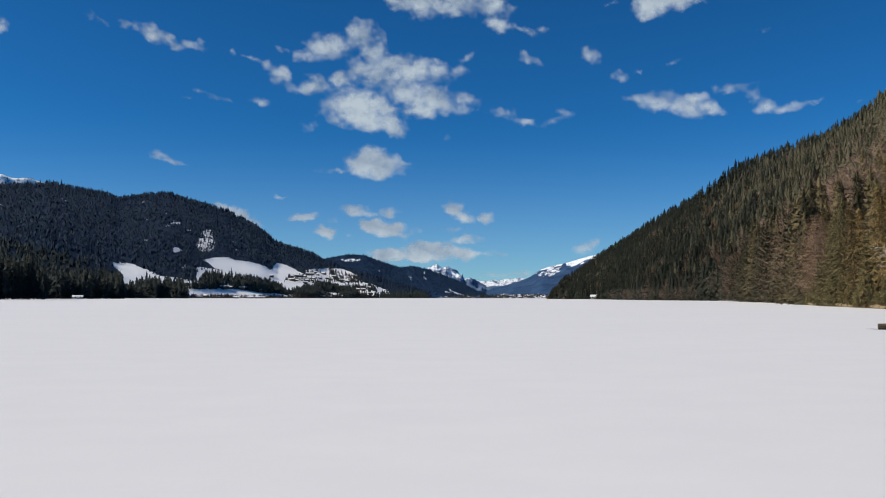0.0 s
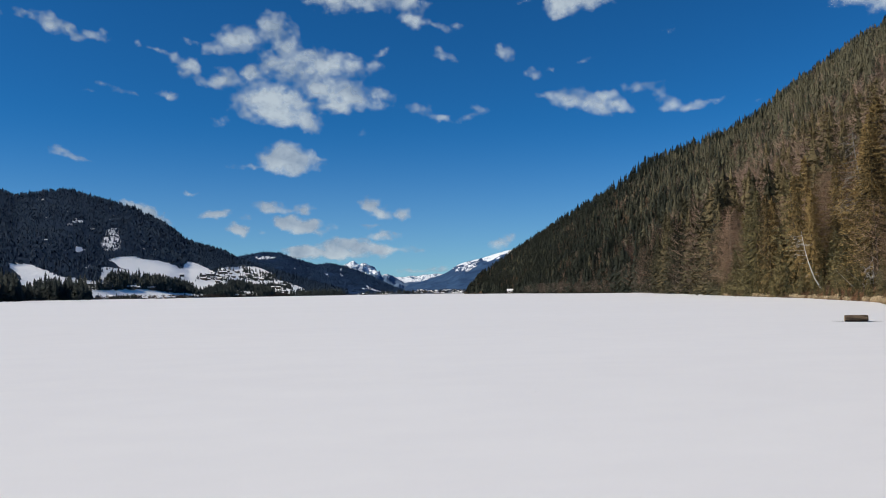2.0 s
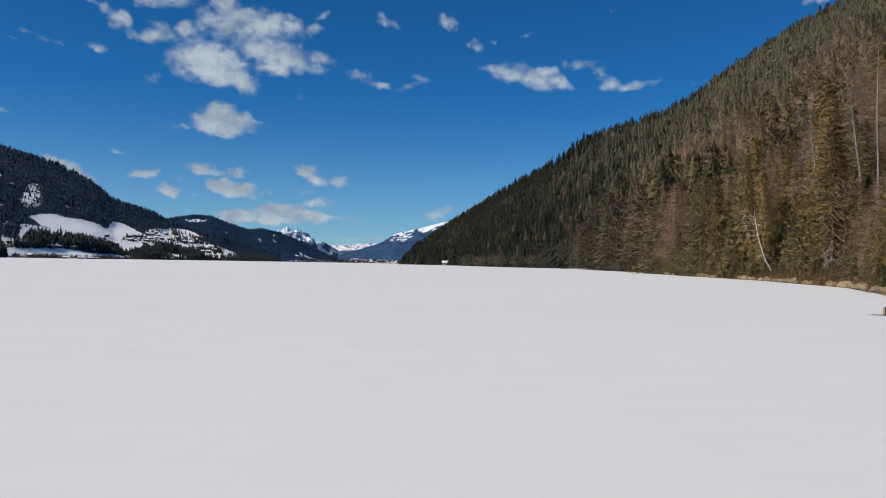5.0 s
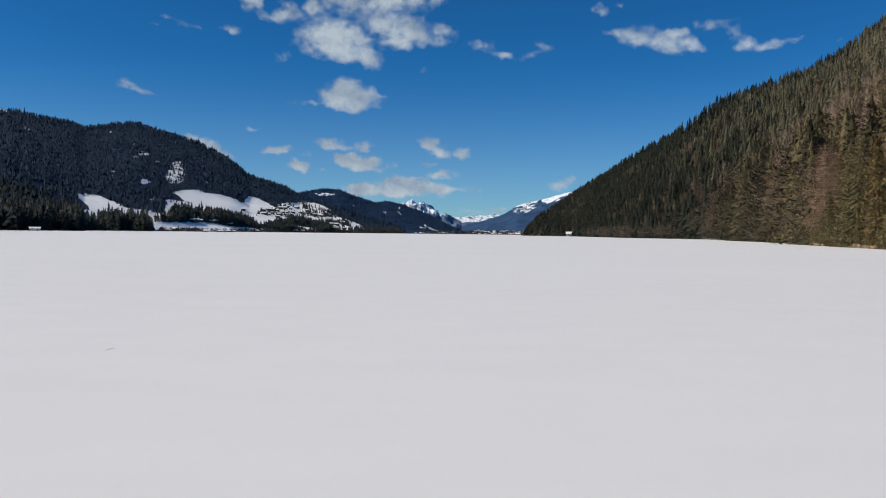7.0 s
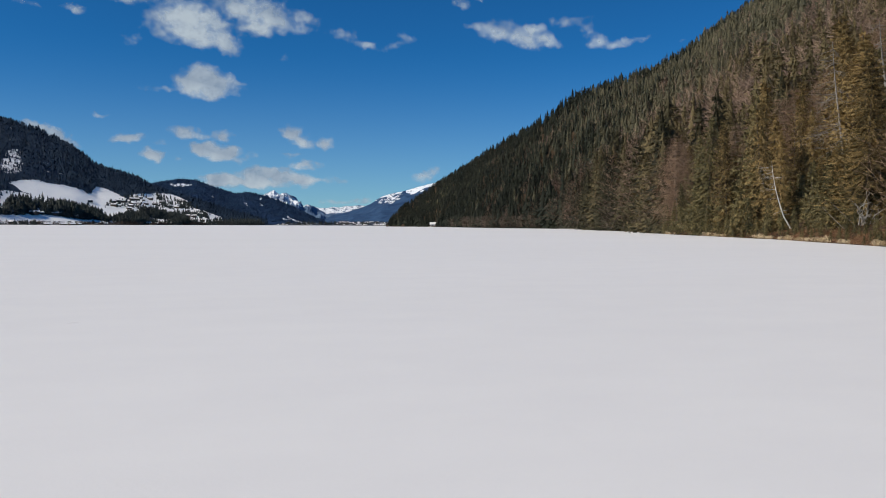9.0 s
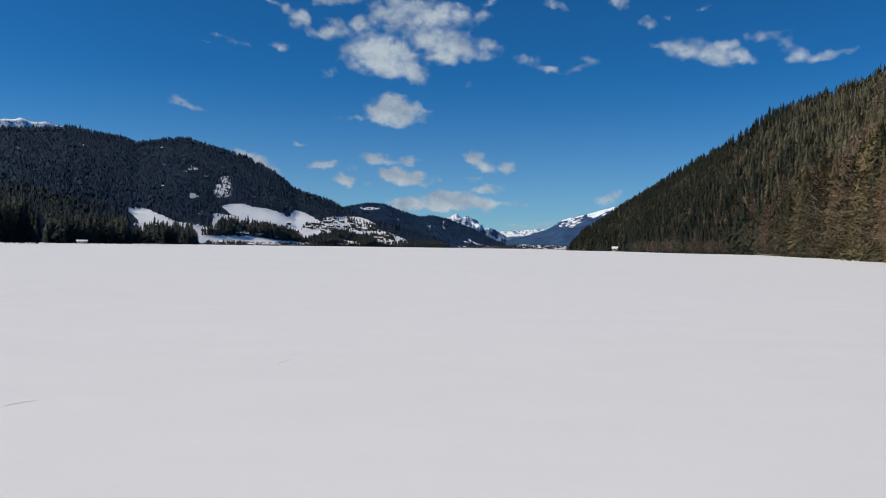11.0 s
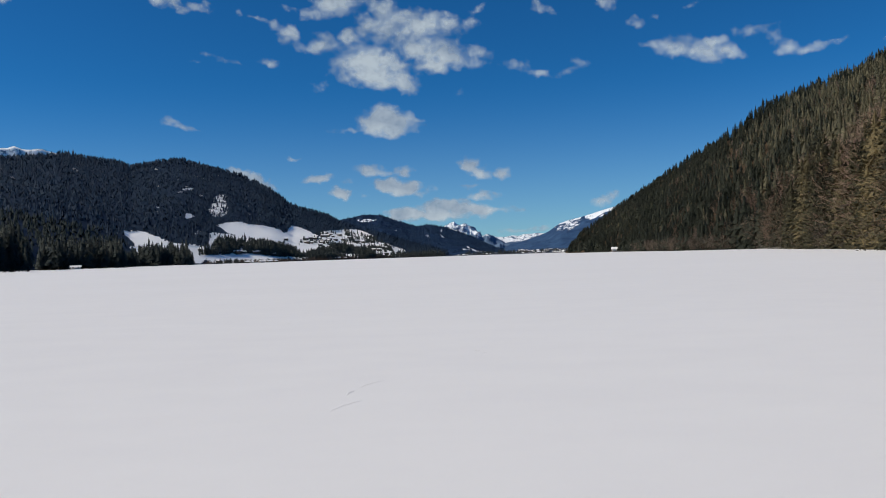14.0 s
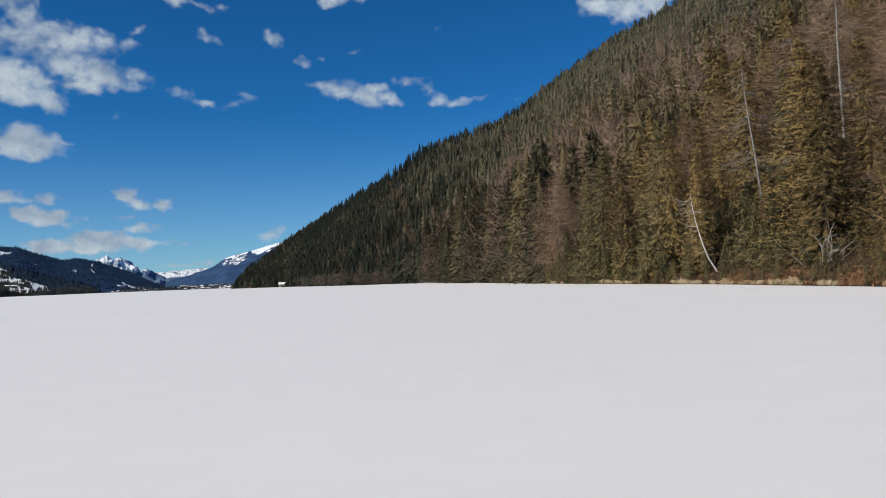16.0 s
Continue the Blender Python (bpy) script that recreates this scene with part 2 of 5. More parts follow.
def inside(poly, a, e):
    """Whether points (a, e), arrays, lie in the polygon."""
    res = np.zeros(np.shape(a), bool)
    n = len(poly)
    for i in range(n):
        (x0, y0), (x1, y1) = poly[i], poly[(i + 1) % n]
        cross = ((y0 > e) != (y1 > e)) & (a < (x1 - x0) * (e - y0) / (y1 - y0 + 1e-12) + x0)
        res ^= cross
    return res


# ---------------------------------------------------------------- lake
EYE = np.array([4.0, 25.0, 1.6])      # middle of the walk, from which azimuths of the hills are taken


def polar(az, r):
    a = np.radians(az)
    return EYE[0] + r * np.sin(a), EYE[1] + r * np.cos(a)


def build_lake():
    rings = np.concatenate([[0.0], np.geomspace(2, 400, 70), np.geomspace(440, 7000, 14)])
    az = np.linspace(0, 2 * np.pi, 181)
    R_, A_ = np.meshgrid(rings, az, indexing="ij")
    x, y = EYE[0] + R_ * np.sin(A_), EYE[1] + R_ * np.cos(A_)
    z = np.zeros_like(x)
    for i in range(x.shape[0]):
        if rings[i] < 300:
            for j in range(x.shape[1] - 1):
                z[i, j] = 0.011 * fbm(x[i, j] * 0.11, y[i, j] * 0.05, 3.0, 4)
            z[i, -1] = z[i, 0]
    v = np.stack([x, y, z], -1).reshape(-1, 3)
    ob = new("ground", mesh_np("ground", v, grid_faces(len(rings), len(az)), M_LAKE, True))
    tagged(ob, "frozen lake under smooth wind-packed white snow", "ground", kind="structure")


build_lake()

# ---------------------------------------------------------------- right hill
# azimuth, distance of the shore, distance of the crest, slope of the sight line to the crest's treetops
HILL = np.array([
    (8, 1010, 1040, 0.006), (8.5, 985, 1080, 0.015), (9.4, 930, 1120, 0.031), (11.4, 860, 1150, 0.056),
    (13.4, 660, 1120, 0.079), (15.3, 540, 1080, 0.101), (17.3, 490, 1040, 0.12), (19.2, 468, 1010, 0.139),
    (21, 430, 1000, 0.1618), (22.1, 375, 1000, 0.1736), (23.3, 293, 1020, 0.1815), (25.5, 248, 1060, 0.1897),
    (27, 213, 1090, 0.1994), (27.7, 173, 1100, 0.2052), (28.6, 159, 1110, 0.2139), (30.3, 141, 1120, 0.2359),
    (33, 119, 1100, 0.268), (35.2, 106, 1080, 0.2926), (37, 93, 1060, 0.3077), (39, 83, 1040, 0.3252),
    (40.7, 76, 1020, 0.3408), (43.6, 62, 1010, 0.3601), (48, 50, 1000, 0.3839), (54, 40, 1000, 0.3944),
    (60, 36, 1000, 0.4), (80, 34, 1000, 0.4), (120, 50, 1000, 0.36), (165, 160, 1000, 0.25)])
CANOPY = 16.5


def hill_at(az):
    return [np.interp(az, HILL[:, 0], HILL[:, i]) for i in (1, 2, 3)]


def hill_z(az, r):
    ds, dc, te = hill_at(az)
    zc = np.maximum(te * dc + 1.6 - np.interp(az, [8, 26], [CANOPY - 10, CANOPY]), 1.5)
    s = (r - ds) / np.maximum(dc - ds, 30)
    up = zc * np.clip(s - 0.008, 0, 1) ** 1.25 - 0.35 * np.clip(r - dc, 0, None)
    bank = 0.9 * np.clip((r - ds) / 8.0, -0.4, 1)
    x, y = polar(az, r)
    lump = np.array([fbm(a * 0.012, b * 0.012, 1.0, 5) for a, b in zip(np.ravel(x), np.ravel(y))]).reshape(np.shape(x))
    return np.maximum(up + bank + np.clip(s * 14 - 0.12, 0, 1) * 4.5 * lump, -6.0)


def build_hill():
    az = np.concatenate([np.linspace(8.0, 62, 200), np.linspace(64, 165, 40)])
    s = np.concatenate([[-0.01, 0.0, 0.004, 0.01, 0.02], np.linspace(0.035, 1.0, 60), np.linspace(1.04, 1.5, 8)])
    A_, S_ = np.meshgrid(az, s, indexing="ij")
    ds, dc, te = hill_at(A_)
    r = ds + S_ * np.maximum(dc - ds, 30)
    z = hill_z(A_, r)
    x, y = polar(A_, r)
    v = np.stack([x, y, z], -1).reshape(-1, 3)
    f = grid_faces(len(az), len(s))[:, ::-1]
    ob = new("hill", mesh_np("hill", v, f, M_HILL, True))
    tagged(ob, "steep wooded hillside with brown litter above the frozen shore", "hill", kind="structure")


build_hill()


# ---------------------------------------------------------------- trees
def outward(mid):
    """Directions away from the stem, for the middles of needle sprays."""
    o = mid * np.array([1.0, 1.0, 0.0])
    o /= np.linalg.norm(o, axis=1, keepdims=True) + 1e-6
    o[:, 2] = 0.65
    return o / np.linalg.norm(o, axis=1, keepdims=True)


def facing(v):
    """Loose triangles, each turned to face away from the stem."""
    t = v.reshape(-1, 3, 3).copy()
    n = np.cross(t[:, 1] - t[:, 0], t[:, 2] - t[:, 0])
    flip = (n * outward(t.mean(1))).sum(1) < 0
    t[flip] = t[flip][:, ::-1]
    return t.reshape(-1, 3)


def soft_normals(v, share):
    """Needle sprays reflect over the round of the crown: normals between the spray's own and the crown's."""
    t = v.reshape(-1, 3, 3)
    n = np.cross(t[:, 1] - t[:, 0], t[:, 2] - t[:, 0])
    n /= np.linalg.norm(n, axis=1, keepdims=True) + 1e-12
    n = (1 - share) * n + share * outward(t.mean(1))
    n /= np.linalg.norm(n, axis=1, keepdims=True) + 1e-9
    return np.repeat(n, 3, 0)


def spruce_crown(seed, whorls, branches, sprays, slim=0.16, low=0.05, droop=0.35, spray=0.034):
    """Triangles of a spruce crown, one metre high: whorls of drooping boughs hung with short needle sprays."""
    g = np.random.default_rng(seed)
    tri = []
    for w in range(whorls):
        h = low + (1 - low) * (w + 0.5 * g.random()) / whorls
        reach = 1.1 * slim * ((1 - h) ** 0.85) * (0.6 + 0.4 * min(1, (h - low) * 7 + 0.3)) + 0.008
        first = g.random() * 6.28
        for b in range(branches):
            if g.random() < 0.10:
                continue
            a = first + 6.283 * (b + 0.6 * g.random()) / branches
            L = reach * g.uniform(0.6, 1.2)
            d = np.array([math.cos(a), math.sin(a), 0.0])
            side = np.array([-d[1], d[0], 0.0])
            z0 = h + 0.02 * g.standard_normal()
            fall = droop * g.uniform(0.5, 1.4)
            for k in range(sprays):
                u = g.uniform(0.3, 1.0) ** 0.8
                p = d * L * u + np.array([0, 0, z0 - fall * L * (u - 0.35 * u ** 3)])
                p = p + side * L * 0.42 * g.standard_normal() * (1.1 - 0.6 * u)
                way = d * g.uniform(0.0, 1.0) + side * g.normal(0, 0.8) + np.array([0, 0, g.normal(0.0, 0.42)])
                way *= spray * g.uniform(0.6, 1.3) / np.linalg.norm(way)
                across = np.cross(way, g.standard_normal(3))
                across *= 0.26 * spray * g.uniform(0.6, 1.2) / (np.linalg.norm(across) + 1e-9)
                tri.append((p - across, p + across, p + way))
    v = facing(np.array(tri).reshape(-1, 3))
    return v, np.arange(len(v)).reshape(-1, 3)


def skirt_crown(seed, whorls, branches, slim=0.15, low=0.04, jag=0.3, blade=1.0):
    """A spruce crown for the distance, one metre high: rings of hanging boughs, each a blade turned its own way."""
    g = np.random.default_rng(seed)
    tri = []
    gap = (1 - low) / whorls
    for w in range(whorls):
        h = low + gap * (w + 0.4 * g.random())
        reach = 1.1 * slim * (1 - h) ** 0.75 * (0.7 + 0.3 * min(1, (h - low) * 7 + 0.2)) + 0.008
        first = g.random() * 6.28
        for b in range(branches):
            a = first + 6.283 * (b + 0.7 * g.random()) / branches
            L = reach * g.uniform(1 - jag, 1 + jag)
            out = np.array([math.cos(a), math.sin(a), 0.0])
            turn = a + g.uniform(0.5, 2.6)
            along = np.array([math.cos(turn), math.sin(turn), g.normal(0, 0.25)])
            c = out * L * 0.62 + np.array([0, 0, h - 0.15 * reach])
            wd = blade * reach * 3.4 / branches * g.uniform(0.7, 1.25)
            top = out * L * 0.10 + np.array([0, 0, h + gap * g.uniform(0.8, 1.6)])
            tip = out * L + np.array([0, 0, h - reach * g.uniform(0.1, 0.5)])
            tri += [(top, c - along * wd, tip), (top, tip, c + along * wd)]
    tri.append((np.array([0.0, 0.0, 1.05]), np.array([0.012, 0.0, 0.93]), np.array([-0.012, 0.004, 0.93])))
    tri.append((np.array([0.0, 0.0, 1.05]), np.array([0.0, 0.012, 0.93]), np.array([0.004, -0.012, 0.93])))
    v = facing(np.array(tri).reshape(-1, 3))
    return v, np.arange(len(v)).reshape(-1, 3)


def bare_crown(seed, levels, per, twigs, reach=0.17, low=0.25, rise=0.5, thick=0.004):
    """Thin boughs and twigs of a leafless tree, one metre high."""
    g = np.random.default_rng(seed)
    tri = []

    def bar(p, q, w):
        d = q - p
        a = np.cross(d, g.standard_normal(3))
        a *= w / (np.linalg.norm(a) + 1e-9)
        tri.append((p - a, p + a, q))
    for i in range(levels):
        h = low + (0.97 - low) * (i + g.random()) / levels
        L0 = reach * (0.25 + 1.0 * math.sin(math.pi * min(1, max(0.08, (1.0 - h) / (1 - low)) * 0.75)))
        for b in range(per):
            a = g.random() * 6.283
            L = L0 * g.uniform(0.5, 1.15)
            d = np.array([math.cos(a), math.sin(a), rise * g.uniform(0.3, 1.4)])
            p0 = np.array([0, 0, h])
            p1 = p0 + d * L
            bar(p0, p1, thick)
            for k in range(twigs):
                u = g.uniform(0.25, 1.0)
                q = p0 + d * L * u
                e = d + 0.9 * g.standard_normal(3)
                bar(q, q + e * L * g.uniform(0.2, 0.45), thick * 0.8)
    v = facing(np.array(tri).reshape(-1, 3))
    return v, np.arange(len(v)).reshape(-1, 3)


def trunk_mesh(name, height, radius, mat, bend=0.0, seed=0, sides=7, n=7):
    g = np.random.default_rng(seed)
    zs = np.linspace(0, 1, n)
    off = np.cumsum(g.standard_normal((n, 2)) * 0.006 * height, 0)
    pts = [(off[i, 0] * zs[i] + bend * height * zs[i] ** 1.6, off[i, 1] * zs[i], z * height - 0.6 * (i == 0)) for i, z in enumerate(zs)]
    rad = [radius * (1.25 if i == 0 else 1.0) * (1 - 0.9 * z) for i, z in enumerate(zs)]
    v, f = tube(pts, rad, sides)
    return mesh_np(name, v, f, mat, True), pts


def scatter(az0, az1, r0, r1, step, seed):
    """Uneven points on a polar patch, about step metres apart."""
    g = np.random.default_rng(seed)
    a0, a1 = math.radians(az0), math.radians(az1)
    count = int((a1 - a0) * (r1 * r1 - r0 * r0) / 2 / step ** 2)
    az = np.degrees(g.uniform(a0, a1, count))
    r = np.sqrt(g.uniform(r0 * r0, r1 * r1, count))
    return az, r


def wood(name, label, templates, x, y, z, height, width, tint, mat, seed, up=0.0):
    """Many trees in one mesh."""
    g = np.random.default_rng(seed)
    vs, fs, ts, ns, n = [], [], [], [], 0
    pick = g.integers(0, len(templates), len(x))
    spin = g.uniform(0, 6.283, len(x))
    for t, (tv, tf) in enumerate(templates):
        idx = np.nonzero(pick == t)[0]
        if not len(idx):
            continue
        c, s = np.cos(spin[idx])[:, None], np.sin(spin[idx])[:, None]
        w = (height[idx] * width[idx])[:, None]
        X = (tv[None, :, 0] * c - tv[None, :, 1] * s) * w + x[idx][:, None]
        Y = (tv[None, :, 0] * s + tv[None, :, 1] * c) * w + y[idx][:, None]
        Z = tv[None, :, 2] * height[idx][:, None] + z[idx][:, None]
        vs.append(np.stack([X, Y, Z], -1).reshape(-1, 3))
        tn = soft_normals(tv, 0.88) + np.array([0, 0, up])
        tn /= np.linalg.norm(tn, axis=1, keepdims=True)
        ns.append(np.stack([tn[None, :, 0] * c - tn[None, :, 1] * s, tn[None, :, 0] * s + tn[None, :, 1] * c,
                            np.broadcast_to(tn[None, :, 2], X.shape)], -1).reshape(-1, 3))
        fs.append((tf[None] + (np.arange(len(idx)) * len(tv))[:, None, None] + n).reshape(-1, 3))
        ts.append(np.repeat(tint[idx], len(tv)))
        n += len(idx) * len(tv)
    ob = new(name, mesh_np(name, np.concatenate(vs), np.concatenate(fs), mat, True, np.concatenate(ns), tint=np.concatenate(ts)))
    return tagged(ob, label, "forest", kind="stuff")


def clump(x, y, scale, z=0.0):
    return np.array([fbm(a * scale, b * scale, z, 3) for a, b in zip(x, y)])


NEAR_R = 178.0
# stands of leafless trees: place and radius
BARE = ((152, 312, 15), (128, 252, 18), (139, 278, 17), (119, 233, 12), (209, 456, 26), (204, 398, 18),
        (170, 330, 22), (182, 352, 20), (350, 493, 36), (313, 460, 28), (424, 540, 40), (394, 739, 30), (247, 459, 24), (208, 422, 18), (190, 397, 20), (187, 371, 20), (190, 362, 18), (174, 319, 18), (242, 353, 20), (300, 416, 24), (320, 428, 24), (330, 425, 24), (334, 412, 22), (258, 337, 20), (253, 499, 20), (270, 488, 20), (163, 262, 24), (166, 250, 22), (175, 262, 22), (158, 230, 20), (168, 226, 18), (185, 250, 18))


def far_woods():
    back_t = [skirt_crown(90 + i, 5, 4, (0.12, 0.145, 0.17)[i % 3], 0.04, 0.25, 1.0) for i in range(9)]
    far_t = [join((spruce_crown(100 + i, 12, 6, 2, (0.18, 0.21, 0.24)[i % 3], 0.02, 0.35, 0.05), skirt_crown(110 + i, 7, 5, (0.12, 0.14, 0.16)[i % 3], 0.0, 0.25, 0.8))) for i in range(9)]
    mid_t = [join((spruce_crown(120 + i, 22, 8, 4, (0.16, 0.19, 0.22)[i % 3], 0.0, 0.35, 0.030), skirt_crown(130 + i, 14, 6, (0.085, 0.10, 0.115)[i % 3], 0.01, 0.3, 0.6))) for i in range(8)]
    bare_s = [[bare_crown(140 + i, lv, 5, tw, 0.15, 0.06, 0.9, th) for i in range(5)] for lv, tw, th in ((20, 5, 0.0017), (14, 3, 0.0032), (8, 3, 0.0055))]
    for k, (lo, hi, step, tpl, nm) in enumerate(((NEAR_R, 430, 6.2, mid_t, "hillside_forest"), (430, 700, 6.4, far_t, "upper_forest"), (700, 1190, 5.6, back_t, "crest_forest"))):
        az, r = scatter(8.2, 52, lo, hi, step, 20 + k)
        ds, dc, te = hill_at(az)
        ra = np.random.default_rng(33 + k)
        if k == 2:
            more, out = scatter(8.2, 19, 640, 1190, 5.2, 29)
            az, r = np.concatenate([az, more]), np.concatenate([r, out])
        row = ra.uniform(8.3, 52, 420)
        rr = np.interp(row, HILL[:, 0], HILL[:, 1]) + ra.uniform(1.5, 5, 420)
        ok = (rr > lo) & (rr <= hi)
        az, r = np.concatenate([az, row[ok]]), np.concatenate([r, rr[ok]])
        ds, dc, te = hill_at(az)
        keep = (r > ds + 1.5) & (r < dc + 12) & ((np.abs(az - 11.45) > 0.26) | (r > 880)) & ((az < 56) | (r < 400))
        keep &= (r < 700) | (r > dc - 330) | (az < 27)
        az, r = az[keep], r[keep]
        x, y = polar(az, r)
        z = hill_z(az, r) - 0.5
        g = np.random.default_rng(40 + k)
        kind = 0.6 * clump(x, y, 0.014, 5.0) + 0.36 * g.standard_normal(len(x))
        bare = (kind > 0.38) & (r < dc[keep] - 60) & (az > 15)
        for px, py, reach in BARE:
            bare |= (np.hypot(x - px, y - py) < reach * (1 + 0.35 * clump(x, y, 0.03, 2.0))) & (g.random(len(x)) < 0.86)
        hgt = np.clip(g.normal((21, 17.5, 14)[k], (4.8, 3.4, 2.2)[k], len(x)), 8, 31) * np.where((g.random(len(x)) < 0.06) & (az > 19), 1.25, 1.0)
        hgt = hgt * np.interp(az, [8.2, 10, 15, 20, 26], [0.36, 0.42, 0.52, 0.78, 1])
        front = (r - np.interp(az, HILL[:, 0], HILL[:, 1]) < 25) 
        hgt = np.where(front, np.where(az > 14, np.clip(hgt + 4, 11, 30), hgt * 1.5), hgt)
        # Shade at the foot, leftward and near the crest is put into the tint.
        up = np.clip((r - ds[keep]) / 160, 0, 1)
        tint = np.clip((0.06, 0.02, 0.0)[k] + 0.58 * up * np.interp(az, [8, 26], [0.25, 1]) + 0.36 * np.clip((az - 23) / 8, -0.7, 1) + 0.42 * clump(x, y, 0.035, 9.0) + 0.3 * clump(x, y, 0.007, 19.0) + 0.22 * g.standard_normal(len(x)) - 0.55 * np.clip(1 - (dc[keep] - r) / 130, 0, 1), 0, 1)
        wid = g.uniform(1.0, 1.5, len(x)) * np.interp(az, [8, 20], [1.35, 1.0])
        c = ~bare
        wood(nm, "dense spruce forest climbing the sunlit hillside", tpl, x[c], y[c], z[c], hgt[c], wid[c], tint[c], M_SPRUCE_HIGH_SHADE if k else M_SPRUCE_FAR, 60 + k)
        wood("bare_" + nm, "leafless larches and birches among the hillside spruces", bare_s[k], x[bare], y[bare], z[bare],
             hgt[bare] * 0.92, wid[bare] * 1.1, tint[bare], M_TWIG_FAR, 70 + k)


far_woods()


def shore_brush():
    """Leafless grey-brown brush before the spruces of the farther shore."""
    g = np.random.default_rng(91)
    n = 520
    az = g.uniform(12.5, 27.5, n)
    ds = np.interp(az, HILL[:, 0], HILL[:, 1])
    r = ds + g.uniform(0.2, 5.0, n)
    x, y = polar(az, r)
    keep = (clump(x, y, 0.03, 7.0) > -0.15) & (np.abs(az - 11.5) > 0.1)
    az, r, x, y = az[keep], r[keep], x[keep], y[keep]
    tpl = [bare_crown(150 + i, 10, 4, 3, 0.36, 0.02, 0.9, 0.014) for i in range(4)]
    wood("shore_brush", "leafless grey-brown brush along the wooded shore", tpl, x, y, hill_z(az, r) - 0.4, g.uniform(3.5, 8.5, len(x)), g.uniform(0.8, 1.2, len(x)), g.random(len(x)), M_SCRUB_NEAR, 9)


shore_brush()


# ---------------------------------------------------------------- far hills
def ridge(name, label, crest, foot, top, mat, opens=(), rows=50, cols=220, rough=10.0, seed=0.0, zmin=-2.0, cover=1.0, speckle=(), fine=0.004, soft=4, fringe=0.0, glade=None):
    """A hill: crest as (azimuth, slope of the sight line), from the foot's distance up to the crest's. opens: snowy patches.
    Returns the function that gives the distance and height at (azimuth, share of the way up)."""
    cr = np.array(crest)

    def along(v, a):
        return np.interp(a, *np.array(v).T) if isinstance(v, list) else np.full(np.shape(a), float(v))

    def surface(a, s):
        te, ft, tp = np.interp(a, cr[:, 0], cr[:, 1]), along(foot, a), along(top, a)
        r = ft + s * (tp - ft)
        zc = te * tp + 1.6
        z = zc * np.clip(s, 0, 1) - zc * np.clip(s - 1, 0, None) * 1.2
        x, y = polar(a, r)
        amount = rough * np.clip(4 * s, 0, 1) * (1 - 0.7 * np.clip((s - 0.8) * 5, 0, 1))
        lump = np.array([noise.hetero_terrain((p * fine, q * fine, seed), 0.8, 2.2, 6, 0.3) for p, q in zip(np.ravel(x), np.ravel(y))])
        return r, z + amount * (lump.reshape(np.shape(x)) - 0.6)
    az = np.linspace(cr[0, 0], cr[-1, 0], cols)
    s = np.concatenate([np.linspace(0, 1, rows), [1.08, 1.25, 1.6]])
    A_, S_ = np.meshgrid(az, s, indexing="ij")
    r, z = surface(A_, S_)
    x, y = polar(A_, r)
    z[:, 0] = zmin
    sight = (z - 1.6) / r
    op = np.zeros_like(z)
    wob = np.array([(fbm(p * 0.02, q * 0.02, seed + 5, 4), fbm(p * 0.02, q * 0.02, seed + 15, 4)) for p, q in zip(np.ravel(x), np.ravel(y))])
    Aw, Sw = A_ + fringe * wob[:, 0].reshape(A_.shape), sight + 0.012 * fringe * wob[:, 1].reshape(A_.shape)
    for poly in opens:
        op = np.maximum(op, cover * inside(poly, Aw, Sw))
    for poly in speckle:
        op = np.maximum(op, 0.50 * inside(poly, Aw, Sw))
    if glade:
        op = np.maximum(op, 0.62 * glade(x, y, A_, sight))
    for _ in range(soft):
        op[1:-1, 1:-1] = (op[1:-1, 1:-1] * 2 + op[:-2, 1:-1] + op[2:, 1:-1] + op[1:-1, :-2] + op[1:-1, 2:]) / 6
    v = np.stack([x, y, z], -1).reshape(-1, 3)
    ob = new(name, mesh_np(name, v, grid_faces(len(az), len(s))[:, ::-1], mat, True, open=op.ravel()))
    tagged(ob, label, "mountain", kind="structure")
    return surface


LEFT_CREST = [(-60, 0.10), (-45, 0.118), (-38, 0.126), (-33.1, 0.1244), (-31.2, 0.1232), (-29.2, 0.1245), (-27.4, 0.1265), (-26.6, 0.1305), (-25.4, 0.1276),
              (-22.9, 0.1213), (-22.3, 0.1160), (-21.2, 0.120), (-20.2, 0.1235), (-19.1, 0.1248), (-17.1, 0.1158),
              (-15.2, 0.1072), (-13.6, 0.0934), (-12.8, 0.0849), (-11.6, 0.0665), (-10.4, 0.0600), (-9.1, 0.0543),
              (-8.2, 0.0446), (-5.4, 0.0278), (-3.0, 0.0141), (-0.9, 0.0030), (-0.1, 0.0005)]
LEFT_FOOT = [(-60, 1000), (-30, 1100), (-24, 1500), (-15, 1900), (-5, 2300), (0, 2600)]
LEFT_TOP = [(-60, 3600), (-30, 3700), (-15, 3700), (-8, 3400), (-5, 3100), (0, 2900)]
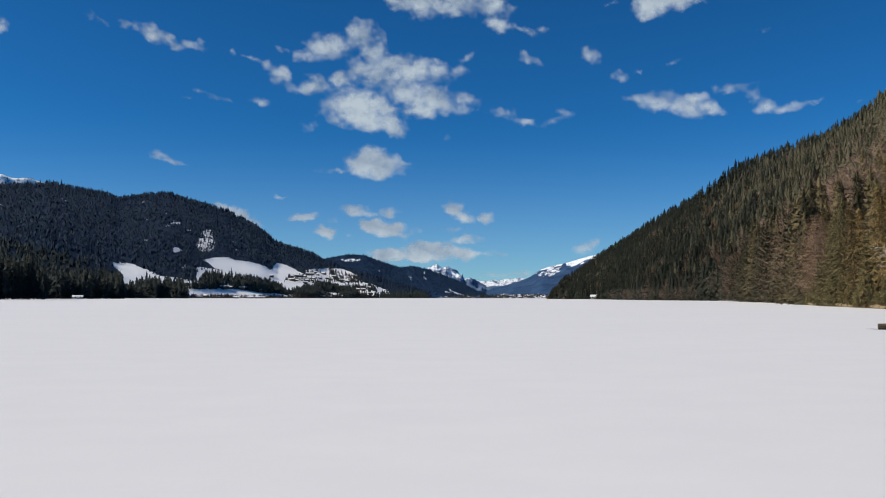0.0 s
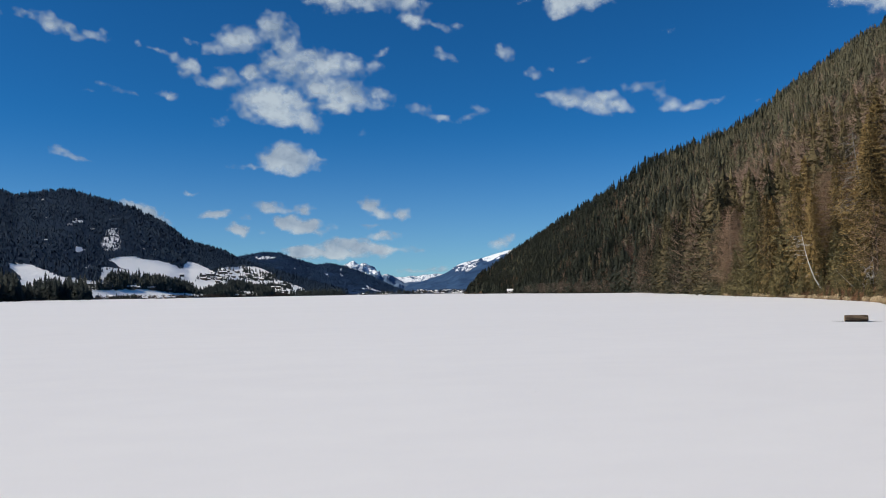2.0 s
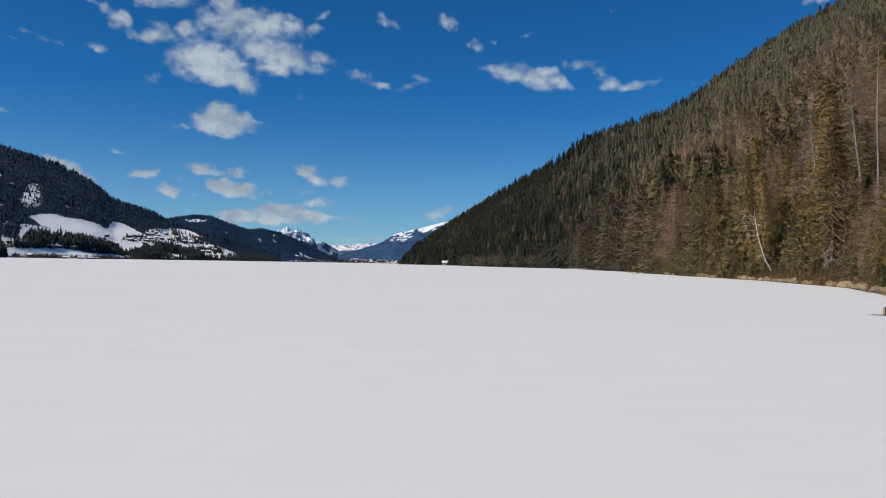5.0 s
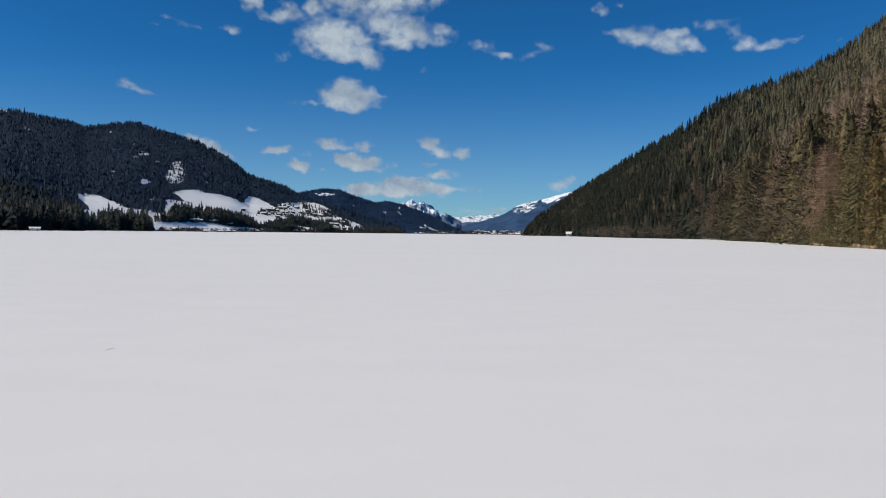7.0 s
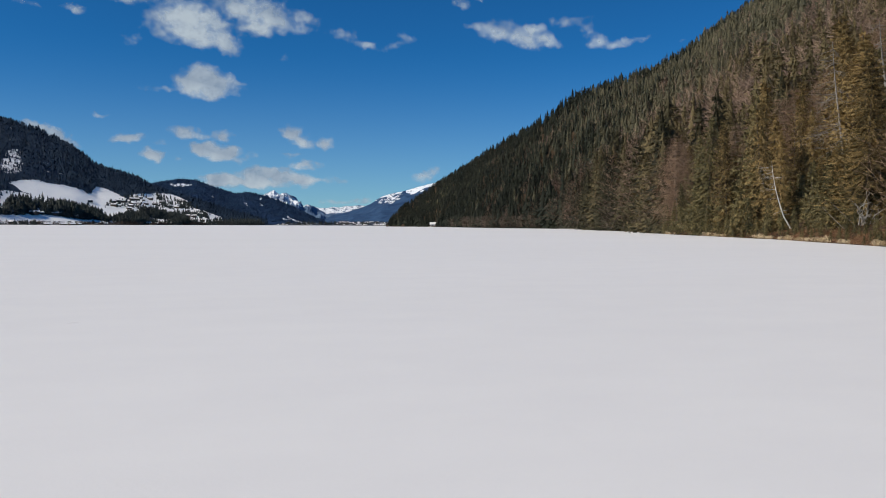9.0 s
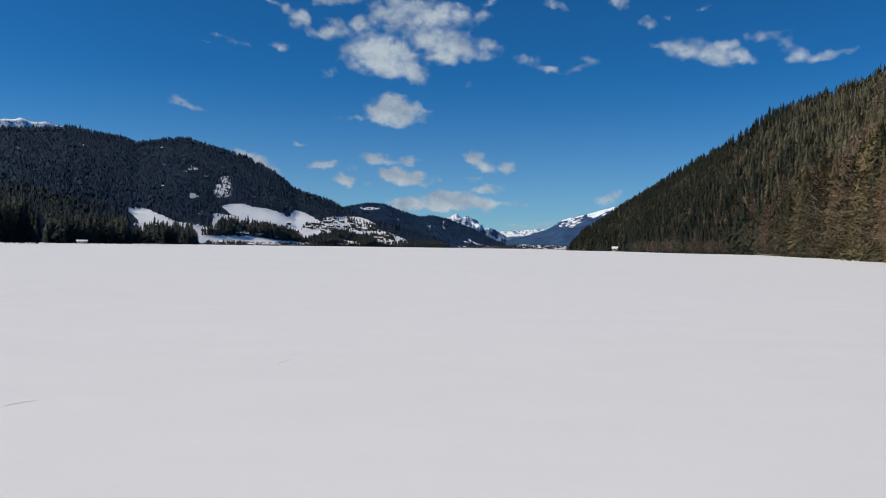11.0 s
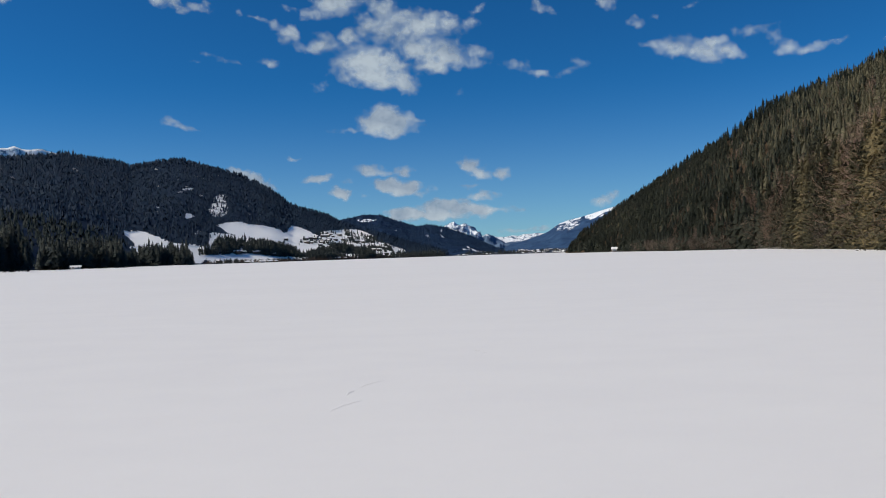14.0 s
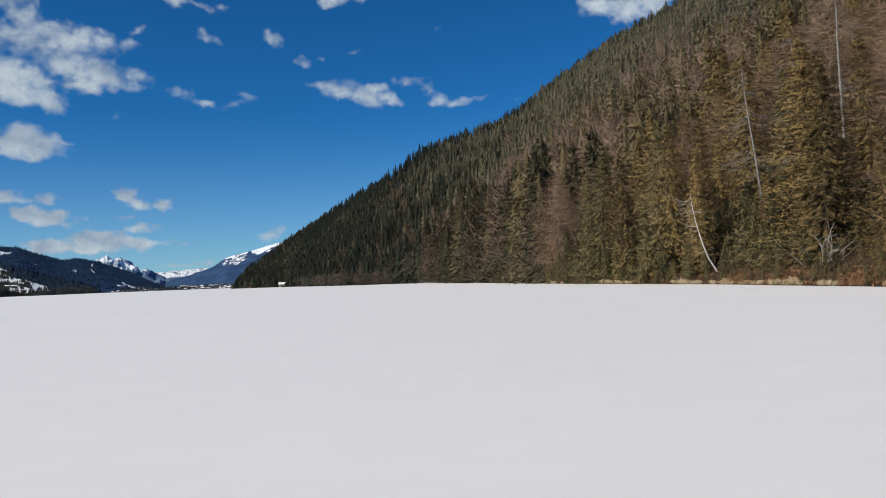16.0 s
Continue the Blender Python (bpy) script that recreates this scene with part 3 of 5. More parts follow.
MEADOWS = [
    [(-22.9, 0.042), (-21.5, 0.041), (-20.6, 0.034), (-19.6, 0.0265), (-17.0, 0.020), (-16.9, 0.011), (-18.2, 0.003), (-19.0, 0.014), (-20.0, 0.019), (-21.7, 0.020)],
    [(-16.8, 0.046), (-15.9, 0.050), (-15.2, 0.0505), (-14.6, 0.047), (-13.6, 0.0455), (-12.9, 0.0425), (-12.4, 0.0395), (-12.0, 0.034), (-11.75, 0.043), (-11.5, 0.044),
     (-10.9, 0.041), (-10.3, 0.036), (-9.7, 0.0295), (-11.0, 0.026), (-12.8, 0.0225), (-14.0, 0.027), (-15.9, 0.036)],
    [(-9.6, 0.035), (-8.8, 0.037), (-7.1, 0.038), (-6.4, 0.034), (-5.8, 0.0285), (-5.9, 0.020), (-4.4, 0.013), (-3.8, 0.007), (-6.0, 0.006), (-7.2, 0.015), (-9.5, 0.0225)],
    [(-12.4, 0.021), (-9.6, 0.020), (-8.0, 0.016), (-10.0, 0.012), (-12.2, 0.014)],
    [(-17.0, 0.013), (-15.0, 0.009), (-12.0, 0.006), (-12.0, 0.002), (-17.0, 0.003)],
    [(-18.8, 0.0605), (-18.35, 0.0615), (-18.35, 0.0555), (-18.75, 0.0545)]]
SCATTERED = [[(-17.2, 0.038), (-13.4, 0.026), (-9.6, 0.030), (-6.2, 0.027), (-3.6, 0.010), (-3.4, 0.0005), (-17.4, 0.0005)], [(-22.6, 0.024), (-19.5, 0.016), (-17.4, 0.012), (-17.6, 0.001), (-20.6, 0.001)]]
ROCKS = [[(-17.2, 0.0741), (-16.8, 0.0845), (-15.9, 0.0842), (-15.8, 0.0618), (-16.0, 0.055), (-17.0, 0.0565), (-17.3, 0.0585)], [(-18.1, 0.0755), (-17.8, 0.078), (-17.7, 0.0726)],
         [(-19.3, 0.0876), (-18.7, 0.0969), (-18.4, 0.0907), (-18.9, 0.0824)], [(-18.8, 0.0541), (-18.7, 0.0596), (-18.4, 0.0599), (-18.4, 0.0533)],
         [(-20.1, 0.0738), (-19.6, 0.0774), (-19.8, 0.0707)], [(-14.0, 0.0608), (-13.5, 0.0623), (-13.5, 0.0567), (-13.8, 0.0553)], [(-18.6, 0.0378), (-17.7, 0.0427), (-17.6, 0.0362), (-18.1, 0.0337)],
         [(-21.1, 0.1168), (-20.4, 0.1177), (-20.4, 0.1134), (-20.9, 0.1127)], [(-25.9, 0.117), (-25.2, 0.112), (-25.8, 0.108)], [(-29.8, 0.109), (-28.9, 0.103), (-29.2, 0.099)], [(-22.5, 0.089), (-22.0, 0.08), (-22.6, 0.082)]]
GROVES = [[(-18.0, 0.0100), (-17.1, 0.0140), (-16.6, 0.0234), (-15.8, 0.0260), (-14.8, 0.0240), (-13.8, 0.0200), (-13.1, 0.0150), (-12.0, 0.0179), (-11.1, 0.0076), (-10.1, 0.0061), (-8.7, 0.0135), (-7.5, 0.0150),
           (-7.2, 0.0095), (-6.0, 0.0067), (-5.6, -0.001), (-9.2, -0.001), (-11.8, 0.0041), (-12.8, 0.0061), (-14.3, 0.0098), (-16.0, 0.0100)],
          [(-6.5, 0.0207), (-6.0, 0.0264), (-5.2, 0.0180), (-4.9, 0.0133), (-4.9, 0.0063), (-5.6, 0.0135)], [(-10.8, 0.0250), (-10.1, 0.0268), (-9.5, 0.0235), (-10.1, 0.0223)]]
THIN = [[(-21.5, 0.045), (-20.5, 0.112), (-17.5, 0.116), (-14.2, 0.088), (-13.0, 0.052), (-16.5, 0.048)], [(-34, 0.05), (-34, 0.121), (-22, 0.112), (-21.5, 0.045)]]


def glades(x, y, az, sight):
    """Small snowy openings scattered through the mountain's forest."""
    lot = np.array([fbm(p * 0.034, q * 0.020, 41.0, 5) for p, q in zip(np.ravel(x), np.ravel(y))]).reshape(np.shape(x))
    return (inside(THIN[0], az, sight) & (lot > 0.27)) | (inside(THIN[1], az, sight) & (lot > 0.46))


left_info = ridge("left_mountain", "dark spruce-clad mountain painted haze-blue, with open snow meadows", LEFT_CREST, LEFT_FOOT, LEFT_TOP, M_LEFTSLOPE_HAZE,
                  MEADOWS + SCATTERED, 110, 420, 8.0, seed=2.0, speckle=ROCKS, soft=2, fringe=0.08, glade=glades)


def left_woods():
    tpl = [skirt_crown(200 + i, 2, 3, (0.15, 0.18, 0.21)[i % 3], 0.0, 0.35, 1.15) for i in range(8)]
    g = np.random.default_rng(11)
    n = 34000
    az = g.uniform(-46, -0.5, n)
    s = g.uniform(0.0, 1.02, n) ** 0.8
    r, z = left_info(az, s)
    x, y = polar(az, r)
    sight = (z - 1.6 + 3) / r
    keep = np.ones(n, bool)
    for poly in MEADOWS:
        keep &= ~inside(poly, az, sight)
        keep &= ~(inside(poly, az, sight + 9 / r) & (g.random(n) < 0.8))
    for poly in ROCKS:
        keep &= ~(inside(poly, az, sight) & (g.random(n) < 0.55))
    for poly in SCATTERED:
        keep &= ~(inside(poly, az, sight) & (g.random(n) < 0.92))
    keep &= ~(glades(x, y, az, sight) & (g.random(n) < 0.9))
    keep &= z > 3
    x, y, z, az = x[keep], y[keep], z[keep], az[keep]
    h = np.clip(g.normal(9, 2.0, len(x)), 5, 16) * np.where(s[keep] > 0.93, 1.5, 1.0)
    tint = np.clip(0.45 + 0.75 * clump(x, y, 0.0035, 2.0) + 0.1 * g.standard_normal(len(x)), 0, 1)
    wide = g.uniform(1.1, 1.6, len(x))
    # Trees within this outline get the needles with shade in their colour.
    spur = inside([(-60, -1), (-60, 0.09), (-33, 0.074), (-28, 0.062), (-24.5, 0.046), (-22.8, 0.034), (-22.6, -1)], az + 0.8 * clump(x, y, 0.01, 6.0), sight[keep])
    for name, sel, mat, label in (("mountain_forest", ~spur, M_LEFTWOOD_HAZE, "dark spruce forest covering the mountain, painted haze-blue"), ("foothill_forest", spur, M_FOOTWOOD_SHADE, "spruce forest on the nearer foothill, shade painted as dark green")):
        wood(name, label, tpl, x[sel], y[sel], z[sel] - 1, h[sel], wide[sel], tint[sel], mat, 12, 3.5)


left_woods()

ridge("snowy_ridge", "snow-covered ridge behind the dark mountain", [(-60, 0.10), (-36, 0.124), (-33.3, 0.129), (-31.5, 0.1335), (-29.2, 0.137), (-27.4, 0.1345), (-26.0, 0.125), (-25.0, 0.11)],
      3800, 4150, M_PEAK_HAZE, [[(-60, -1), (-60, 1), (-20, 1), (-20, -1)]], 50, 320, 26.0, seed=4.0, fine=0.02, cover=0.58, soft=0)
CLEARINGS = [[(-7.0, 0.0495), (-6.2, 0.051), (-5.4, 0.049), (-5.7, 0.046), (-6.9, 0.046)], [(-4.6, 0.033), (-4.1, 0.037), (-4.2, 0.033)],
             [(-2.15, 0.030), (-1.75, 0.0285), (-1.8, 0.024), (-2.1, 0.026)], [(-1.15, 0.0365), (-0.75, 0.034), (-1.1, 0.023), (-0.9, 0.022), (-0.5, 0.022), (-0.9, 0.027)], [(0.6, 0.010), (2.6, 0.003), (1.8, 0.003), (0.6, 0.006)]]
middle_info = ridge("middle_mountain", "far wooded mountain with snow clearings, painted haze-blue", [(-13, 0.02), (-10.5, 0.037), (-9.2, 0.046), (-8.3, 0.0488), (-7.1, 0.0524), (-6.4, 0.0545), (-5.85, 0.0545), (-5.2, 0.0537), (-4.0, 0.0449), (-3.6, 0.043), (-2.56, 0.0382),
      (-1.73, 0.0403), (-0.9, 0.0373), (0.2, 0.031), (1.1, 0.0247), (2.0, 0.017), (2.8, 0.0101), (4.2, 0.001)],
      3400, 4100, M_MID_HAZE, CLEARINGS,
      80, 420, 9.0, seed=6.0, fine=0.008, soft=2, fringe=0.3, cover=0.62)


def middle_woods():
    g = np.random.default_rng(17)
    n = 8000
    az, up = g.uniform(-11, 3.6, n), g.uniform(0.05, 1.0, n) ** 0.7
    r, z = middle_info(az, up)
    sight = (z - 1.6 + 4) / r
    keep = z > 4
    for poly in CLEARINGS:
        keep &= ~(inside(poly, az, sight) & (g.random(n) < 0.85))
    x, y = polar(az[keep], r[keep])
    tpl = [skirt_crown(220 + i, 2, 3, (0.16, 0.20)[i % 2], 0.0, 0.35, 1.15) for i in range(6)]
    wood("far_forest", "far dark spruce forest on the middle mountain, painted haze-blue", tpl, x, y, z[keep] - 1.5, np.clip(g.normal(7.5, 1.8, len(x)), 4, 13), g.uniform(1.3, 1.8, len(x)), g.random(len(x)), M_MIDWOOD_HAZE, 18, 3.5)


middle_woods()
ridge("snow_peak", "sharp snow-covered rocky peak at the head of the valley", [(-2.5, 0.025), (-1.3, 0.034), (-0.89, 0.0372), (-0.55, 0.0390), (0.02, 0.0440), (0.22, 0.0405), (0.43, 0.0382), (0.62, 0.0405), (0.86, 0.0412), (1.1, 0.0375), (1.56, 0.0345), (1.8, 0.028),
      (2.08, 0.0250), (2.80, 0.0233), (3.3, 0.018), (3.9, 0.012), (4.5, 0.004)], 4000, 4450, M_PEAK_HAZE,
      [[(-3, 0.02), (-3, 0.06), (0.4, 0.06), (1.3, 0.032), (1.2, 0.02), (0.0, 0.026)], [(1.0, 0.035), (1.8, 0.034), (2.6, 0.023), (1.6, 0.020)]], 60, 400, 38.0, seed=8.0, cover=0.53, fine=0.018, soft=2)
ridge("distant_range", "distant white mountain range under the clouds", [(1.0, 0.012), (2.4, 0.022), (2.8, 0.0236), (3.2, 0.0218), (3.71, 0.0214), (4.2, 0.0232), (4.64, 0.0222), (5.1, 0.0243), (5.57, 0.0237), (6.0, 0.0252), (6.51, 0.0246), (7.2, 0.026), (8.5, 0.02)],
      4500, 4680, M_PEAK_HAZE, [[(0, 0.012), (0, 0.05), (9, 0.05), (9, 0.016)]], 24, 240, 12.0, seed=9.0, cover=0.58, fine=0.012)
ridge("far_right_mountain", "mountainside painted haze-blue with a snowfield along its top", [(3.0, 0.003), (4.1, 0.0120), (5.3, 0.0165), (6.2, 0.0225), (6.9, 0.0278), (7.67, 0.0364), (8.84, 0.0427), (10.0, 0.0470), (11.1, 0.0521), (12.5, 0.058), (15, 0.06)],
      3400, 4300, M_RSNOW_HAZE, [[(9.3, 0.0425), (10.0, 0.0385), (10.4, 0.043), (11.0, 0.047), (13, 0.05), (13, 0.07), (9.3, 0.06)],
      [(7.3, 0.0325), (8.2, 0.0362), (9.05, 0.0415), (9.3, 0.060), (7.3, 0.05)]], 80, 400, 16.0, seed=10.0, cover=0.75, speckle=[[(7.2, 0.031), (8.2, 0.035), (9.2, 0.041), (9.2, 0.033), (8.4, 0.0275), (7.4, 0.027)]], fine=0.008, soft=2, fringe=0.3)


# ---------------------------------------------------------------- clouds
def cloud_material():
    """Far clouds: sunlight and grey shading put into their glow, seen through where thin."""
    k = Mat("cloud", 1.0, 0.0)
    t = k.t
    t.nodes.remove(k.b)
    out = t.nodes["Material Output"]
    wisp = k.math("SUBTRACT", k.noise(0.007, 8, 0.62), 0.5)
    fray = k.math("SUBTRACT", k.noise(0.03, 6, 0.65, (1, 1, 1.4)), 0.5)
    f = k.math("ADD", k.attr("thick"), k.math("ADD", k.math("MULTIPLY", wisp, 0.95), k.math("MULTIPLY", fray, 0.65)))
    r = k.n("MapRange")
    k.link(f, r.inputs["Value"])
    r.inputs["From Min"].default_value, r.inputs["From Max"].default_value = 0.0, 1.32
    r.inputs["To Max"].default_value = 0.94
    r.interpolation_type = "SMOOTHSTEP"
    # Bright and shaded parts of the cloud are mottled into the emission colour.
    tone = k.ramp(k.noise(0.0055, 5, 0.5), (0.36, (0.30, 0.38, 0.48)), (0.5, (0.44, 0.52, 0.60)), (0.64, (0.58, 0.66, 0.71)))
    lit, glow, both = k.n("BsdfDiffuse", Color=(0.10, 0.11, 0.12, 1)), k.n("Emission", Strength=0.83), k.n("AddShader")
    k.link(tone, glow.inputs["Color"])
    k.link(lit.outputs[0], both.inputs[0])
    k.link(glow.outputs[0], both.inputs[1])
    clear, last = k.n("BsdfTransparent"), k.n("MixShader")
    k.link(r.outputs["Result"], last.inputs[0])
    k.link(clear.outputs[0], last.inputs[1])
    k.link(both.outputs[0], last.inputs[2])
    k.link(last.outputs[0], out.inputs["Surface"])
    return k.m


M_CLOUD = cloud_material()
CLOUD_R = 4850.0


def cloud(puffs, label):
    """Puffs: azimuth, elevation, width and height in degrees, tilt, thickness."""
    p = np.array(puffs, float)
    tall = np.maximum(p[:, 3], p[:, 2] * np.abs(np.sin(np.radians(p[:, 4]))))
    pad = 0.5
    a0, a1 = (p[:, 0] - p[:, 2] * 0.62).min() - pad, (p[:, 0] + p[:, 2] * 0.62).max() + pad
    e0, e1 = (p[:, 1] - tall * 0.62).min() - pad, (p[:, 1] + tall * 0.62).max() + pad
    step = 0.09
    az, el = np.arange(a0, a1, step), np.arange(e0, e1, step)
    A_, E_ = np.meshgrid(az, el, indexing="ij")
    warp = np.array([(fbm(a * 1.1, e * 1.4, 14.0, 4), fbm(a * 1.1, e * 1.4, 24.0, 4), fbm(a * 1.3, e * 1.6, 4.0, 5)) for a, e in zip(A_.ravel(), E_.ravel())])
    Aw, Ew = A_ + 0.36 * warp[:, 0].reshape(A_.shape), E_ + 0.24 * warp[:, 1].reshape(A_.shape)
    lump = warp[:, 2].reshape(A_.shape)
    den = np.full(A_.shape, 1e-9)
    for a, e, w, h, tilt, weight in p * np.array([1, 1, 1, 1, 1, np.interp(p[:, 1].mean(), [5, 9], [1.35, 1.0])]):
        c, s = math.cos(radians(tilt)), math.sin(radians(tilt))
        u, v = (Aw - a) * c + (Ew - e) * s, -(Aw - a) * s + (Ew - e) * c
        q = np.hypot(u / (w * 0.58), v / (h * 0.60))
        den += np.exp(7.0 * np.clip(1.3 * weight * (1.0 - q ** 1.6) - 0.35 * np.clip(q - 1, 0, None), -1.5, 1.6))
    den = np.log(den) / 7.0
    ar, er = np.radians(A_), np.radians(E_)
    out = np.stack([np.sin(ar) * np.cos(er), np.cos(ar) * np.cos(er), np.sin(er)], -1)
    v = (EYE + CLOUD_R * out).reshape(-1, 3)
    thick = np.clip(den, -0.7, 1.5) + 0.34 * lump - 0.16
    f = grid_faces(len(az), len(el))
    f = f[(thick.ravel()[f] > -0.5).any(1)][:, ::-1]
    used = np.unique(f)
    remap = np.full(len(v), -1)
    remap[used] = np.arange(len(used))
    mid = v[used].mean(0)
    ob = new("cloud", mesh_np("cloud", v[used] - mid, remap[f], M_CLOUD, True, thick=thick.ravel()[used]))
    ob.location = mid
    tagged(ob, label, "cloud", "clouds in the sky")


cloud([(-8.09, 17.92, 3.92, 1.84, 0, 1), (-9.52, 17.16, 2.46, 0.77, 0, 0.7), (-11.35, 17.52, 1.62, 0.46, -10, 0.45), (-5.6, 18.79, 2.59, 2.37, -30, 1), (-4.76, 17.54, 2.3, 1.71, -45, 1), (-3.84, 18.34, 1.51, 0.93, -60, 0.55), (-14.94, 17.12, 0.79, 0.6, 0, 0.6), (-13.55, 16.8, 1.99, 0.38, -15, 0.45), (-12.34, 16.31, 1.36, 1, -50, 0.7), (-11.33, 15.83, 1.94, 1.47, 0, 0.9), (-10.5, 14.94, 2.27, 0.62, -15, 0.6), (-9.08, 15.16, 2.95, 1.33, 5, 1), (-7.24, 15.62, 1.82, 1.33, 30, 1), (-5.91, 16.34, 2, 1.72, 40, 1), (-4.54, 16.18, 3.18, 2.12, 0, 1), (-3.49, 16.79, 2.69, 1.56, 0, 1), (-2.23, 16.42, 4.62, 2.28, -15, 1), (-0.13, 16.44, 3.03, 1.65, -25, 0.9), (-2.23, 14.84, 4.7, 2.15, -20, 1), (-0.46, 14.57, 5.04, 2.15, -15, 1), (-1.17, 13.65, 3.52, 1.36, 0, 1), (1.64, 16.32, 1.52, 0.94, 30, 0.7), (2.23, 17.34, 1.43, 0.7, 30, 0.55), (2.06, 14.17, 2.6, 1.52, -10, 0.8), (-5.56, 13.97, 4.66, 2.47, -15, 1), (-6.89, 13.66, 3.8, 2.23, 0, 1), (-5.14, 12.9, 5.16, 1.85, -10, 1), (-3.18, 12.46, 2.42, 1.61, -25, 1), (-3.81, 13.73, 2.59, 1.6, -35, 1), (-9.33, 12.3, 1.39, 0.88, 20, 0.35)],
      "broken bright cumulus cloud, the largest in the sky")
cloud([(-1.41, 21.17, 4.66, 2.48, 0, 1), (1.13, 21.18, 5.25, 2.1, -5, 1), (4.18, 20.77, 3.54, 1.43, -10, 0.9), (-3.52, 21.28, 2.7, 0.82, -20, 0.8), (4.59, 19.58, 2.61, 1.07, -10, 0.85), (6.39, 19.15, 2.26, 0.53, -25, 0.6), (7.77, 19.15, 1, 0.76, 0, 0.6), (-0.57, 22.08, 6.78, 1.49, 0, 1)],
      "flat cloud at the top of the sky")
cloud([(-20.11, 17.82, 2.75, 1.24, -25, 0.9), (-21.59, 18.09, 2.7, 0.54, -15, 0.7), (-19.17, 17.52, 2.33, 0.88, -30, 0.9), (-17.65, 17.3, 1.99, 0.63, -10, 0.75), (-17.04, 17.54, 0.85, 0.67, -40, 0.55), (-23.57, 18.2, 1.56, 0.39, -15, 0.5), (-24.36, 18.44, 0.63, 0.46, 0, 0.4)],
      "thin slanting cloud streak")
cloud([(-16.63, 14.17, 2.39, 0.54, -15, 0.45), (-15.46, 13.87, 1.64, 0.39, -30, 0.45), (-17.96, 13.92, 1.59, 0.3, 10, 0.35)],
      "faint wisp of cloud")
cloud([(-12.78, 13.88, 1.59, 0.62, -12, 0.75)],
      "small round white cloud")
cloud([(-4.91, 10.08, 3.15, 2.03, 0, 1.25), (-5.61, 9.74, 2.48, 1.87, 0, 1.2), (-3.79, 9.77, 2.5, 1.71, -10, 1.15), (-4.49, 9.14, 3.07, 1.23, 0, 1.1), (-7.17, 9.26, 3.45, 0.37, 3, 0.5), (-2.54, 9.86, 1.75, 0.57, -15, 0.55), (-2.7, 9.25, 1.75, 0.66, 0, 0.5)],
      "small bright rounded cumulus cloud")
cloud([(-19.62, 9.69, 2, 0.69, -10, 0.9), (-18.76, 9.44, 1.57, 0.58, -20, 0.85), (-17.97, 9.25, 1.21, 0.27, -5, 0.5)],
      "small thin white cloud")
cloud([(6.68, 17.33, 1.5, 1.01, -25, 0.65), (7.42, 17, 1, 0.78, -30, 0.6)],
      "small ragged white cloud")
cloud([(11.26, 17.26, 1.87, 1.27, -25, 0.85)],
      "small ragged white cloud")
cloud([(13.46, 15.67, 1.52, 0.69, -10, 0.7), (14.73, 15.86, 0.47, 0.38, 0, 0.35)],
      "small ragged white cloud")
cloud([(15.8, 20.59, 2.99, 2.26, 0, 1.1), (17.64, 20.49, 3.71, 1.45, 0, 1.1), (15.39, 19.89, 1.66, 1.4, 0, 1), (13, 20.52, 1.13, 0.44, 0, 0.4), (17.19, 21.26, 3.89, 1.22, 0, 1.1)],
      "bright cloud at the top of the sky")
cloud([(23.13, 17.89, 1.08, 0.36, -7, 0.35)],
      "faint wisp of cloud")
cloud([(17.09, 16.3, 1.39, 0.34, 15, 0.4)],
      "faint wisp of cloud")
cloud([(16.08, 13.85, 3.58, 1.47, -3, 0.9), (18, 13.26, 3.51, 1.38, -8, 0.95), (14.71, 14.16, 2.45, 0.66, 5, 0.75), (19.41, 13.16, 2.7, 1.14, -20, 0.9), (18.39, 13.61, 2.36, 1.38, 0, 0.9)],
      "long soft cloud with a flat base")
cloud([(20.78, 14.3, 3.03, 0.75, -12, 0.6), (22.31, 13.97, 2.24, 0.89, -35, 0.6), (24.15, 12.69, 3.66, 0.74, 0, 0.65), (26.07, 12.91, 2.25, 0.62, 12, 0.5), (23.01, 12.98, 1.86, 0.89, 0, 0.65), (21.67, 14.48, 1.9, 0.45, 0, 0.5), (28.91, 12.63, 1.1, 0.32, 0, 0.35)],
      "soft streaked white cloud")
cloud([(4.91, 13.42, 2.59, 0.84, -5, 0.6), (6.77, 12.7, 2.57, 0.6, -12, 0.5), (8.63, 12.77, 1.81, 0.6, 20, 0.45), (9.46, 13.31, 1.64, 0.64, -20, 0.45)],
      "ragged thin white cloud")
cloud([(0.63, 11.67, 1.17, 0.49, 0, 0.35)],
      "faint wisp of cloud")
cloud([(-15.13, 6.29, 2.17, 0.88, -15, 1), (-13.95, 5.57, 2.58, 1.36, -35, 1.05), (-12.88, 5.27, 1.34, 0.56, -10, 0.5), (-14.72, 5.27, 2.33, 1.6, -20, 1)],
      "white cloud behind the mountain's shoulder")
cloud([(-11.4, 7.24, 1.44, 0.28, 0, 0.5)],
      "faint wisp of cloud")
cloud([(-9.58, 5.87, 2.51, 0.69, 3, 0.85), (-10.18, 5.73, 1.37, 0.57, 0, 0.7), (-7.55, 5.61, 1.39, 0.41, 0, 0.35)],
      "small low cumulus cloud")
cloud([(-6, 6.37, 2.06, 0.9, -5, 0.9), (-3.43, 6.16, 1.58, 0.91, 0, 0.85), (-4.84, 6.18, 1.82, 0.49, 0, 0.5)],
      "small low cumulus cloud")
